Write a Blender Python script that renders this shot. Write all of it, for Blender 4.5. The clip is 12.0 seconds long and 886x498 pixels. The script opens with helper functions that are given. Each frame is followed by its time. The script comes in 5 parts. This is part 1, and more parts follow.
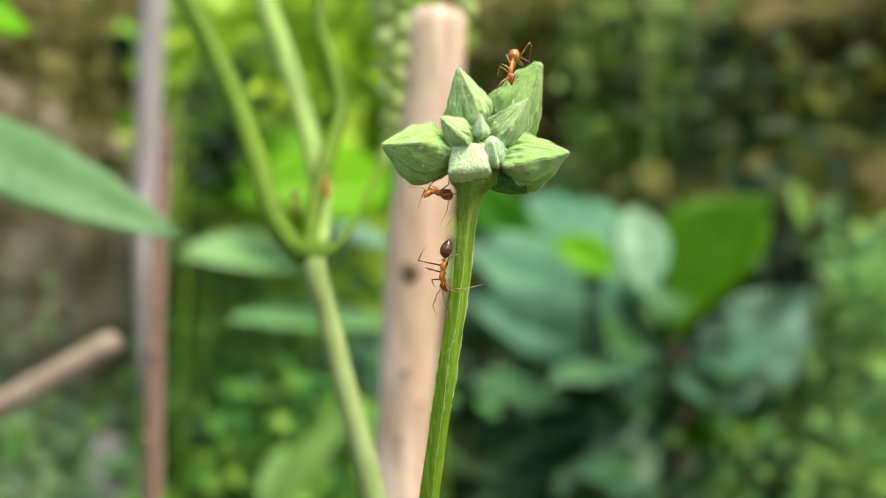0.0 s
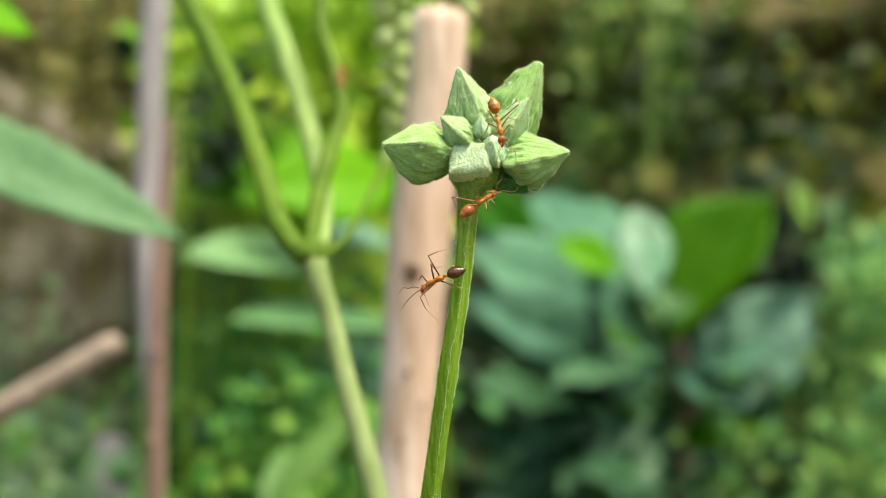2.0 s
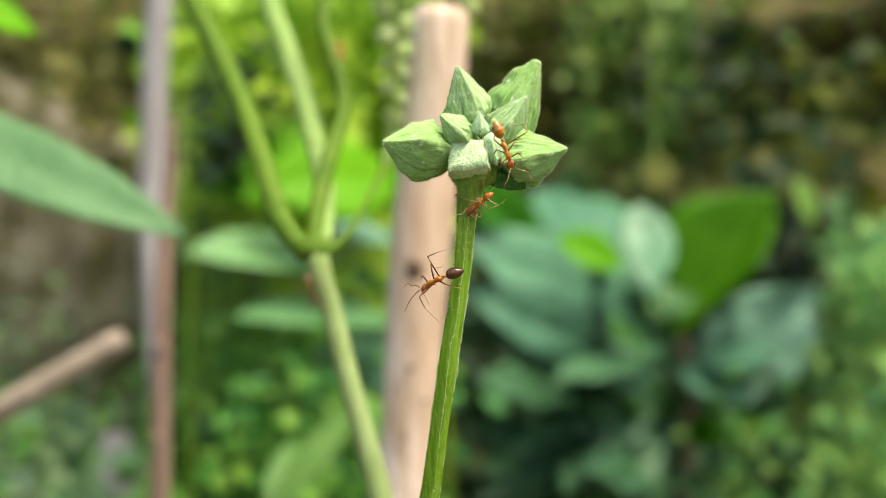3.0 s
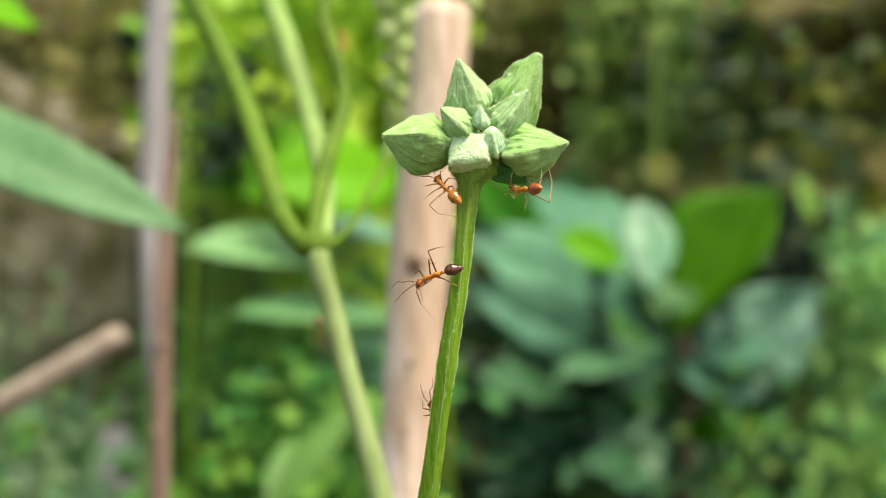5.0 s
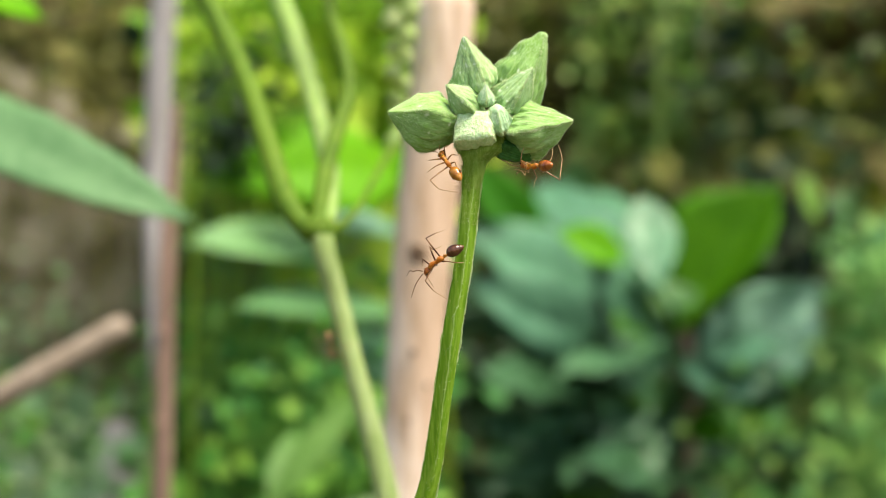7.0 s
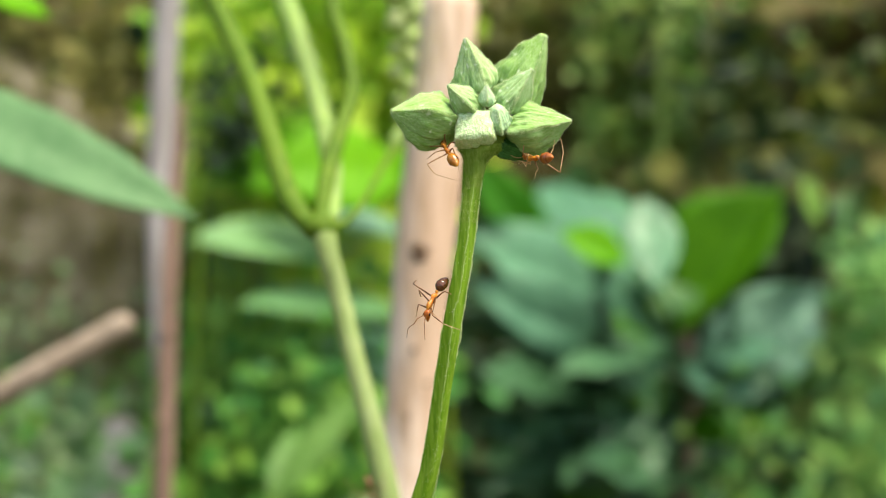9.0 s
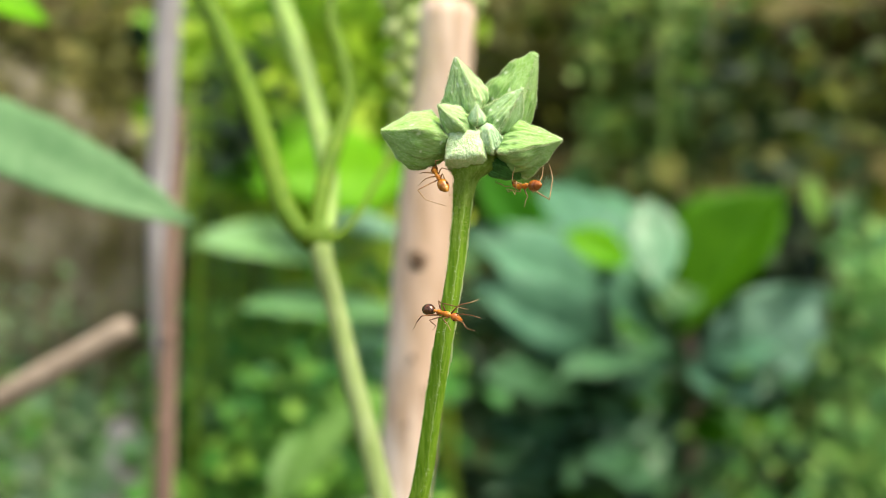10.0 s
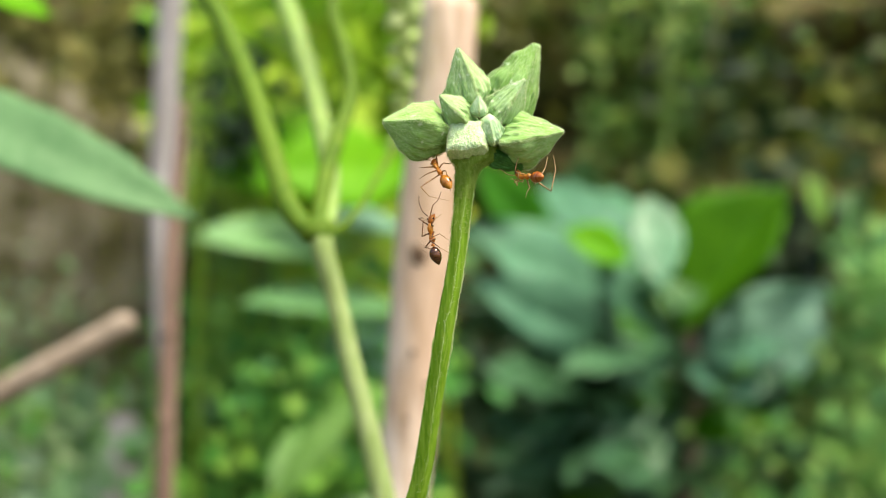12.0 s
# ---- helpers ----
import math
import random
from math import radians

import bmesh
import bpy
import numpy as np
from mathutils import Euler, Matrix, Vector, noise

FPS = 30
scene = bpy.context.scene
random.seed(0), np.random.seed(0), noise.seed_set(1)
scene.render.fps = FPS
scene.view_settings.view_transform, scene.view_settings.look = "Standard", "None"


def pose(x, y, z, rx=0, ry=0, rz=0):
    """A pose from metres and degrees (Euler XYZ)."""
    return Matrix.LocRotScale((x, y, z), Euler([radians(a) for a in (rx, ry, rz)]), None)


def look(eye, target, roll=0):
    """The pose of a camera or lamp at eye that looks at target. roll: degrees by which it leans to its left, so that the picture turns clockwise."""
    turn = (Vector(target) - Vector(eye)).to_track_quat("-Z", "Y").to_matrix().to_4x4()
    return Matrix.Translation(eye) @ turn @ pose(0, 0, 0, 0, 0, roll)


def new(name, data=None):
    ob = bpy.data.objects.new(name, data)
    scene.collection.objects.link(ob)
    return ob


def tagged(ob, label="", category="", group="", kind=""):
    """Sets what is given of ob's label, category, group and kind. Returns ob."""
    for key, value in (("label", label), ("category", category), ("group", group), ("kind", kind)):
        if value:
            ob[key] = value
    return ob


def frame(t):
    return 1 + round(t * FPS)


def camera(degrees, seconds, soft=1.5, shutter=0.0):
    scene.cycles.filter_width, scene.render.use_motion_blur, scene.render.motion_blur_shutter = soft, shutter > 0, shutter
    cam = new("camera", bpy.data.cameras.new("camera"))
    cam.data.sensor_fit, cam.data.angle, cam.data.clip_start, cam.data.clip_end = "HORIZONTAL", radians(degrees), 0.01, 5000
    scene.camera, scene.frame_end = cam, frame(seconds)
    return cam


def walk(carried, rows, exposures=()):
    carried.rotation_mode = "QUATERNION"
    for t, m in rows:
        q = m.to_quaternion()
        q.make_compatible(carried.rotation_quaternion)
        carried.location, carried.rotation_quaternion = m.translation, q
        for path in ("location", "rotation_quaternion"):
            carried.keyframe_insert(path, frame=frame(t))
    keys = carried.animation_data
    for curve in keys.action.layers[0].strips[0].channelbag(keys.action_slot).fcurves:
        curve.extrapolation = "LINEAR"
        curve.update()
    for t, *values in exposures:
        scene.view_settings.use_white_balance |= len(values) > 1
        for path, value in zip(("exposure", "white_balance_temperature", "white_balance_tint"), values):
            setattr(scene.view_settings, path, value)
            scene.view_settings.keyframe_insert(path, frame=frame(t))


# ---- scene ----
# An ant-visited cluster of flower buds on a ridged stalk, close up, before blurred garden growth.
cam = camera(50.0, 12.0, soft=1.0)
cam.data.dof.use_dof = True
cam.data.dof.focus_distance = 0.0792
cam.data.dof.aperture_fstop = 18.0
walk(cam, [
    (0, pose(-0.00052, 0.00081, 0.30085, 90.326, -0.048, -0.437)),
    (0.5, pose(-0.00064, 0.00064, 0.30055, 90.455, 0.098, -0.406)),
    (1, pose(-0.00050, 0.00048, 0.30101, 90.383, 0.201, -0.311)),
    (1.5, pose(-0.00033, 0.00022, 0.30091, 90.384, 0.238, -0.275)),
    (2, pose(-0.00040, 0.00069, 0.30076, 90.350, 0.110, -0.298)),
    (2.5, pose(-0.00032, 0.00006, 0.30050, 90.223, 0.111, -0.213)),
    (3, pose(-0.00007, -0.00045, 0.30067, 90.170, 0.256, -0.082)),
    (5, pose(0.00004, 0.00021, 0.30048, 89.978, 0.070, -0.014)),
    (5.5, pose(0.00000, 0.00000, 0.30000, 90.000, -0.000, 0.000)),
    (6, pose(-0.00010, -0.00026, 0.29913, 89.891, -0.061, 0.141)),
    (6.5, pose(-0.00003, -0.00036, 0.29940, 89.719, -0.297, 0.201)),
    (7, pose(-0.00019, -0.00045, 0.29863, 89.885, -0.265, 0.111)),
    (9, pose(-0.00005, -0.00213, 0.29830, 89.909, -0.655, 0.234)),
    (9.5, pose(0.00028, -0.00159, 0.29939, 89.806, -0.763, 0.436)),
    (10, pose(0.00106, -0.00199, 0.30006, 89.858, -0.571, 0.459)),
    (10.5, pose(0.00091, -0.00179, 0.29899, 89.867, -0.637, 0.474)),
    (11, pose(0.00108, -0.00163, 0.29964, 89.728, -0.835, 0.531)),
    (11.5, pose(0.00114, -0.00168, 0.29937, 89.664, -0.861, 0.550)),
    (12, pose(0.00109, -0.00202, 0.29952, 89.687, -0.844, 0.542)),
], exposures=[(0, 0.95, 7450, 9), (12, 1.06, 7450, 9)])

# ---- light: soft daylight under a bright hazy sky ----
world = bpy.data.worlds.new("sky")
scene.world = world
world.use_nodes = True
wn, wl = world.node_tree.nodes, world.node_tree.links
sky = wn.new("ShaderNodeTexSky")
sky.sky_type = "NISHITA"
sky.sun_disc = False
sky.sun_elevation, sky.sun_rotation = radians(65), radians(131)
sky.air_density, sky.dust_density = 1.0, 3.0
wl.new(sky.outputs["Color"], wn["Background"].inputs["Color"])
wn["Background"].inputs["Strength"].default_value = 0.125
lamp = bpy.data.lights.new("sun", "SUN")
lamp.energy, lamp.angle, lamp.color = 3.0, radians(28), (1.0, 0.95, 0.87)
sun = new("sun", lamp)
sun.matrix_world = look((0.46, -0.32, 1.6), (0, 0.08, 0.3))

# ---- materials ----


def surface(name, a, b, c=None, scale=300, fine=3000, stretch=(1, 1, 1), rough=0.6, bump=0.3, depth=0.0002,
            sheen=0.0, under=0.0, thin=0.0, coat=0.0, spread=0.0, piece=False, gloss=0.5, edge=(0.42, 0.58), share=0.7, crest=None, fine_edge=(0.45, 0.65)):
    """a and b mix by a coarse noise, c comes in by a fine one; scale and fine are per metre. thin lets light through."""
    m = bpy.data.materials.new(name)
    m.use_nodes = True
    n, l = m.node_tree.nodes, m.node_tree.links
    p = n["Principled BSDF"]
    co = n.new("ShaderNodeTexCoord")
    mp = n.new("ShaderNodeMapping")
    mp.inputs["Scale"].default_value = stretch
    l.new(co.outputs["Object"], mp.inputs["Vector"])

    def cloud(s, detail, lo, hi):
        t = n.new("ShaderNodeTexNoise")
        t.inputs["Scale"].default_value, t.inputs["Detail"].default_value = s, detail
        l.new(mp.outputs["Vector"], t.inputs["Vector"])
        r = n.new("ShaderNodeMapRange")
        r.inputs["From Min"].default_value, r.inputs["From Max"].default_value = lo, hi
        l.new(t.outputs["Fac"], r.inputs["Value"])
        return t.outputs["Fac"], r.outputs["Result"]

    coarse_raw, coarse = cloud(scale, 4, *edge)
    fine_raw, fines = cloud(fine, 5, *fine_edge)
    mix = n.new("ShaderNodeMix")
    mix.data_type = "RGBA"
    mix.inputs["A"].default_value, mix.inputs["B"].default_value = (*a, 1), (*b, 1)
    l.new(coarse, mix.inputs["Factor"])
    colour = mix.outputs["Result"]
    if c:
        m2 = n.new("ShaderNodeMix")
        m2.data_type = "RGBA"
        half = n.new("ShaderNodeMath")
        half.operation = "MULTIPLY"
        half.inputs[1].default_value = share
        l.new(fines, half.inputs[0])
        l.new(half.outputs[0], m2.inputs["Factor"])
        l.new(colour, m2.inputs["A"])
        m2.inputs["B"].default_value = (*c, 1)
        colour = m2.outputs["Result"]
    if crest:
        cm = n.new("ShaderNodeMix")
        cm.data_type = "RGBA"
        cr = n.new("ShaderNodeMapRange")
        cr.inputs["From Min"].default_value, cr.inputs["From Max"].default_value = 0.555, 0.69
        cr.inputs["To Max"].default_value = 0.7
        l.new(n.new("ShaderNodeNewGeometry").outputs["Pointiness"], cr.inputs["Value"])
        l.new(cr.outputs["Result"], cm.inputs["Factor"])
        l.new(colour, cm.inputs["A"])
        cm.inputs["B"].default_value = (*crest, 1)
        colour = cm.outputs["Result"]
    if spread:
        hs = n.new("ShaderNodeHueSaturation")
        rnd = n.new("ShaderNodeNewGeometry").outputs["Random Per Island"] if piece else n.new("ShaderNodeObjectInfo").outputs["Random"]
        r = n.new("ShaderNodeMapRange")
        r.inputs["To Min"].default_value, r.inputs["To Max"].default_value = 1 - spread, 1 + spread
        l.new(rnd, r.inputs["Value"])
        l.new(r.outputs["Result"], hs.inputs["Value"])
        h = n.new("ShaderNodeMapRange")
        h.inputs["To Min"].default_value, h.inputs["To Max"].default_value = 0.5 + spread * 0.08, 0.5 - spread * 0.08
        l.new(rnd, h.inputs["Value"])
        l.new(h.outputs["Result"], hs.inputs["Hue"])
        l.new(colour, hs.inputs["Color"])
        colour = hs.outputs["Color"]
    l.new(colour, p.inputs["Base Color"])
    rr = n.new("ShaderNodeMapRange")
    rr.inputs["To Min"].default_value, rr.inputs["To Max"].default_value = max(rough - 0.1, 0.05), min(rough + 0.1, 1)
    l.new(fine_raw, rr.inputs["Value"])
    l.new(rr.outputs["Result"], p.inputs["Roughness"])
    p.inputs["Specular IOR Level"].default_value = gloss
    p.inputs["Sheen Weight"].default_value, p.inputs["Sheen Roughness"].default_value = sheen, 0.5
    p.inputs["Coat Weight"].default_value, p.inputs["Coat Roughness"].default_value = coat, 0.15
    if under:
        p.inputs["Subsurface Weight"].default_value, p.inputs["Subsurface Scale"].default_value = under, 0.0008
        p.inputs["Subsurface Radius"].default_value = (1.0, 0.7, 0.3)
    bp = n.new("ShaderNodeBump")
    bp.inputs["Strength"].default_value, bp.inputs["Distance"].default_value = bump, depth
    l.new(fine_raw, bp.inputs["Height"])
    l.new(bp.outputs["Normal"], p.inputs["Normal"])
    if thin:
        tr = n.new("ShaderNodeBsdfTranslucent")
        l.new(colour, tr.inputs["Color"])
        ms = n.new("ShaderNodeMixShader")
        ms.inputs["Fac"].default_value = thin
        l.new(p.outputs["BSDF"], ms.inputs[1])
        l.new(tr.outputs["BSDF"], ms.inputs[2])
        l.new(ms.outputs["Shader"], n["Material Output"].inputs["Surface"])
    return m


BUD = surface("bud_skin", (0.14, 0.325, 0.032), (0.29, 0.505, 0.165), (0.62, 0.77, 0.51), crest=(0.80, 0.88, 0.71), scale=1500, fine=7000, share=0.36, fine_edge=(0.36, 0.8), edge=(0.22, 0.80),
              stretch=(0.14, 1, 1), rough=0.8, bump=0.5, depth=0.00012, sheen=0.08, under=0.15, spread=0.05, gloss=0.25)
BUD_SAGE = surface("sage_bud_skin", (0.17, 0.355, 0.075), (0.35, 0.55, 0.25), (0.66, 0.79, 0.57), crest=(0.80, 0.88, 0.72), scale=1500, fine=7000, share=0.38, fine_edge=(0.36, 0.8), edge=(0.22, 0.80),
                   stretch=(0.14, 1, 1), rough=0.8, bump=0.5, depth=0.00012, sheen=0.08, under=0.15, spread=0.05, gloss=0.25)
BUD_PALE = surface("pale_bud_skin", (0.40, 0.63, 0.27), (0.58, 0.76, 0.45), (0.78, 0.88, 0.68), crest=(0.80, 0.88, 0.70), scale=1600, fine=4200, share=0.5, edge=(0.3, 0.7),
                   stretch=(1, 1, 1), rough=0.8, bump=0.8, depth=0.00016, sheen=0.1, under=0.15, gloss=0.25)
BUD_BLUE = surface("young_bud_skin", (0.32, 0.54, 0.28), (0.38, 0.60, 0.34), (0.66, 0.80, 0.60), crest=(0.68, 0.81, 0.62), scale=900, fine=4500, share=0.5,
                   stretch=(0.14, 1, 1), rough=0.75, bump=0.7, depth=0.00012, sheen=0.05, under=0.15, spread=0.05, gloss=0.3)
BUD_DARK = surface("dark_bud_skin", (0.018, 0.10, 0.012), (0.03, 0.14, 0.02), (0.06, 0.19, 0.04), scale=800, fine=3000,
                   rough=0.5, bump=0.3, depth=0.0001, under=0.1, gloss=0.3)
RIB = surface("pale_rib", (0.20, 0.36, 0.04), (0.30, 0.46, 0.10), (0.46, 0.60, 0.24), scale=2200, fine=9000, rough=0.7, bump=0.4, depth=0.00004)
VELVET = surface("velvet_hair", (0.42, 0.60, 0.30), (0.55, 0.70, 0.42), scale=400, rough=0.7, thin=0.3, bump=0.0, gloss=0.2)
OLIVE_HAIR = surface("olive_hair", (0.34, 0.44, 0.12), (0.46, 0.56, 0.20), scale=400, rough=0.7, thin=0.3, bump=0.0, gloss=0.2)
HAIR = surface("pale_hair", (0.60, 0.72, 0.42), (0.72, 0.80, 0.56), scale=400, rough=0.6, thin=0.4, bump=0.0)
COLLAR = surface("receptacle_skin", (0.16, 0.29, 0.03), (0.235, 0.385, 0.06), (0.35, 0.49, 0.13), share=0.45, scale=1200, fine=4200,
                 stretch=(1, 1, 0.2), rough=0.7, bump=0.4, depth=0.0001, under=0.1, gloss=0.2, thin=0.15)
STALK = surface("stalk_skin", (0.125, 0.285, 0.011), (0.205, 0.395, 0.025), (0.30, 0.47, 0.07), share=0.5, scale=1500, fine=4500,
                stretch=(1, 1, 0.10), rough=0.65, bump=0.5, depth=0.0001, under=0.1, gloss=0.2, thin=0.15)
# Right-hand rib: its lit edge's brightness is put into this paler colour.
LIT_RIM = surface("painted_lit_rim", (0.46, 0.60, 0.26), (0.60, 0.72, 0.40), scale=2200, fine=9000, rough=0.7, bump=0.3, depth=0.00003, thin=0.35, gloss=0.2)
AMBER = surface("amber_chitin", (0.48, 0.165, 0.014), (0.64, 0.27, 0.035), (0.28, 0.075, 0.010), scale=1500, fine=9000,
                rough=0.3, bump=0.15, depth=0.00003, under=0.35, gloss=0.5)
HEAD = surface("russet_head_chitin", (0.40, 0.105, 0.012), (0.54, 0.18, 0.02), (0.24, 0.055, 0.008), scale=1500, fine=9000,
               rough=0.35, bump=0.2, depth=0.00003, under=0.25)
GASTER = surface("brown_chitin", (0.036, 0.010, 0.004), (0.09, 0.027, 0.008), (0.16, 0.06, 0.015), coat=0.3, scale=1500, fine=5000,
                 stretch=(3, 0.4, 0.4), rough=0.2, bump=0.1, depth=0.00003, under=0.1, gloss=0.6)
GASTER_RED = surface("russet_chitin", (0.28, 0.07, 0.010), (0.48, 0.16, 0.02), (0.14, 0.03, 0.007), share=0.4, scale=500, fine=4000,
                     stretch=(3, 0.4, 0.4), rough=0.25, bump=0.1, depth=0.00003, under=0.25, gloss=0.6, coat=0.3)
GASTER_AMBER = surface("translucent_amber_chitin", (0.36, 0.135, 0.012), (0.58, 0.27, 0.03), (0.16, 0.045, 0.010), share=0.45, scale=500, fine=4000,
                       stretch=(3, 0.4, 0.4), rough=0.25, bump=0.1, depth=0.00003, under=0.35, gloss=0.6, coat=0.2)
GASTER_BROWN = surface("dull_brown_chitin", (0.13, 0.06, 0.03), (0.22, 0.11, 0.06), scale=1500, rough=0.5, bump=0.1, depth=0.00003, gloss=0.3)
FOOT = surface("pale_foot_chitin", (0.34, 0.20, 0.09), (0.50, 0.33, 0.17), scale=1500, rough=0.4, bump=0.0)
LEG_PALE = surface("pale_leg_chitin", (0.22, 0.10, 0.035), (0.42, 0.25, 0.11), scale=1500, rough=0.4, bump=0.0, under=0.1)
LEG = surface("leg_chitin", (0.085, 0.028, 0.009), (0.24, 0.10, 0.03), scale=1500, rough=0.4, bump=0.0, under=0.1)
EYE = surface("eye_facets", (0.012, 0.008, 0.006), (0.02, 0.012, 0.01), scale=5000, rough=0.2, bump=0.0)
CANE = surface("dry_cane", (0.70, 0.51, 0.38), (0.91, 0.78, 0.67), (0.46, 0.30, 0.18), scale=60, fine=500,
               stretch=(1, 1, 0.16), rough=0.5, bump=0.25, depth=0.0003)
SPOT = surface("cane_scar", (0.09, 0.055, 0.035), (0.16, 0.10, 0.06), scale=600, rough=0.8)
GREY_WOOD = surface("weathered_wood", (0.38, 0.37, 0.38), (0.48, 0.46, 0.465), (0.25, 0.22, 0.20), scale=40, fine=400,
                    stretch=(1, 1, 0.1), rough=0.8, bump=0.4, depth=0.0005)
BROWN_WOOD = surface("brown_bark", (0.15, 0.088, 0.062), (0.27, 0.18, 0.14), (0.085, 0.05, 0.035), scale=40, fine=400,
                     stretch=(1, 1, 0.1), rough=0.8, bump=0.4, depth=0.0005)
TWIG = surface("dead_twig", (0.27, 0.215, 0.16), (0.34, 0.28, 0.22), (0.21, 0.16, 0.12), scale=60, fine=500, rough=0.8, bump=0.5)
VINE = surface("vine_skin", (0.058, 0.13, 0.006), (0.088, 0.175, 0.011), (0.13, 0.22, 0.022), scale=120, fine=900,
               stretch=(1, 1, 0.3), rough=0.65, bump=0.2, under=0.1, gloss=0.2)
VINE_PALE = surface("pale_vine_skin", (0.17, 0.30, 0.065), (0.24, 0.38, 0.10), (0.30, 0.42, 0.15), scale=120, fine=900,
                    stretch=(1, 1, 0.3), rough=0.65, bump=0.2, under=0.1, gloss=0.2)
VINE_STEM = surface("vine_stem_skin", (0.20, 0.29, 0.09), (0.27, 0.37, 0.14), (0.33, 0.42, 0.19), scale=120, fine=900,
                    stretch=(1, 1, 0.3), rough=0.65, bump=0.2, under=0.1, gloss=0.2)
SEED = surface("pale_bract", (0.46, 0.63, 0.20), (0.62, 0.75, 0.34), scale=400, rough=0.6, thin=0.3, gloss=0.2)


def leaf_surface(name, a, b, c, scale=40, rough=0.5, spread=0.15, thin=0.3, gloss=0.4):
    return surface(name, a, b, c, scale=scale, fine=scale * 9, rough=rough, bump=0.3, depth=0.0006, spread=spread, thin=thin, gloss=gloss)


LEAF_MID = leaf_surface("leaf_mid_green", (0.11, 0.30, 0.09), (0.16, 0.37, 0.14), (0.21, 0.42, 0.20))
LEAF_BRIGHT = leaf_surface("leaf_bright_green", (0.075, 0.32, 0.001), (0.11, 0.39, 0.003), (0.15, 0.43, 0.01), gloss=0.15)
LEAF_BIG = leaf_surface("leaf_rich_green", (0.030, 0.165, 0.003), (0.05, 0.22, 0.006), (0.075, 0.26, 0.012), gloss=0.15)
LEAF_WEED = leaf_surface("leaf_dull_green", (0.09, 0.235, 0.09), (0.12, 0.285, 0.115), (0.155, 0.32, 0.145))
LEAF_LIME = leaf_surface("leaf_light_green", (0.15, 0.34, 0.04), (0.21, 0.42, 0.07), (0.25, 0.45, 0.10))
LEAF_SOFT = leaf_surface("leaf_soft_green", (0.09, 0.23, 0.035), (0.125, 0.28, 0.055), (0.16, 0.32, 0.08))
LEAF_BLUE = leaf_surface("leaf_blue_green", (0.06, 0.21, 0.105), (0.105, 0.30, 0.165), (0.18, 0.39, 0.25), rough=0.35)
LEAF_PALE = leaf_surface("leaf_pale_blue_green", (0.15, 0.36, 0.22), (0.22, 0.45, 0.31), (0.31, 0.52, 0.40), rough=0.35)
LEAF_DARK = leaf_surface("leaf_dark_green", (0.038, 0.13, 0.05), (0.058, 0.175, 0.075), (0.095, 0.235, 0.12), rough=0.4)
LEAF_DEEP = leaf_surface("leaf_deep_green", (0.03, 0.13, 0.008), (0.05, 0.17, 0.012), (0.06, 0.2, 0.02))
LEAF_YELLOW = leaf_surface("leaf_yellowing", (0.30, 0.32, 0.05), (0.40, 0.40, 0.085), (0.46, 0.45, 0.14))


def scatter_surface(name, a, b, spread=0.55):
    return surface(name, a, b, scale=20, fine=200, rough=0.55, bump=0.1, spread=spread, piece=True, thin=0.3, gloss=0.3)


GROWTH_GREEN = scatter_surface("growth_green", (0.06, 0.24, 0.03), (0.125, 0.36, 0.065))
GROWTH_LIGHT = scatter_surface("growth_light", (0.05, 0.18, 0.025), (0.135, 0.31, 0.075), 0.6)
GROWTH_SPRIG = scatter_surface("growth_sprig", (0.10, 0.32, 0.07), (0.20, 0.45, 0.14), 0.5)
GROWTH_LIME = scatter_surface("growth_lime", (0.24, 0.48, 0.03), (0.38, 0.61, 0.06), 0.28)
GROWTH_KHAKI = scatter_surface("growth_khaki", (0.12, 0.135, 0.025), (0.21, 0.215, 0.06), 0.4)
GROWTH_PALE = scatter_surface("growth_pale", (0.12, 0.26, 0.11), (0.26, 0.40, 0.22))
GROWTH_DARK = scatter_surface("growth_dark", (0.03, 0.095, 0.03), (0.06, 0.17, 0.065))
GROWTH_FRESH = scatter_surface("growth_fresh", (0.06, 0.21, 0.02), (0.12, 0.31, 0.045), 0.3)
GROWTH_HANGING = scatter_surface("growth_hanging", (0.14, 0.30, 0.05), (0.27, 0.43, 0.13))
GROWTH_BLUE = scatter_surface("growth_bluish", (0.03, 0.105, 0.045), (0.06, 0.16, 0.08), 0.3)
# Near-black leaf colour that paints the shade of hollows.
GROWTH_PAINTED_SHADE = scatter_surface("growth_painted_shade", (0.012, 0.035, 0.012), (0.02, 0.055, 0.018))
GROWTH_OLIVE = scatter_surface("growth_olive", (0.05, 0.085, 0.008), (0.10, 0.145, 0.018))
SOIL = surface("dark_soil", (0.036, 0.028, 0.012), (0.12, 0.095, 0.042), (0.09, 0.11, 0.012), scale=7, fine=45,
               stretch=(1, 1, 2.2), rough=0.95, bump=0.8, depth=0.01, gloss=0.2)
GROUND = surface("garden_soil", (0.06, 0.045, 0.03), (0.10, 0.08, 0.05), (0.06, 0.10, 0.025), scale=9, fine=60, rough=0.95,
                 bump=0.7, depth=0.01, gloss=0.2)
STONE = surface("field_stone", (0.055, 0.046, 0.026), (0.25, 0.23, 0.18), (0.075, 0.09, 0.022), scale=26, fine=110, rough=0.9,
                bump=0.8, depth=0.008, gloss=0.25, edge=(0.36, 0.66))
STONE_PALE = surface("pale_stone", (0.36, 0.34, 0.34), (0.45, 0.43, 0.43), (0.25, 0.24, 0.22), scale=15, fine=90, rough=0.85, bump=0.5, depth=0.004)

# ---- helpers for shapes ----
MM = 0.001
ORIGIN = {}


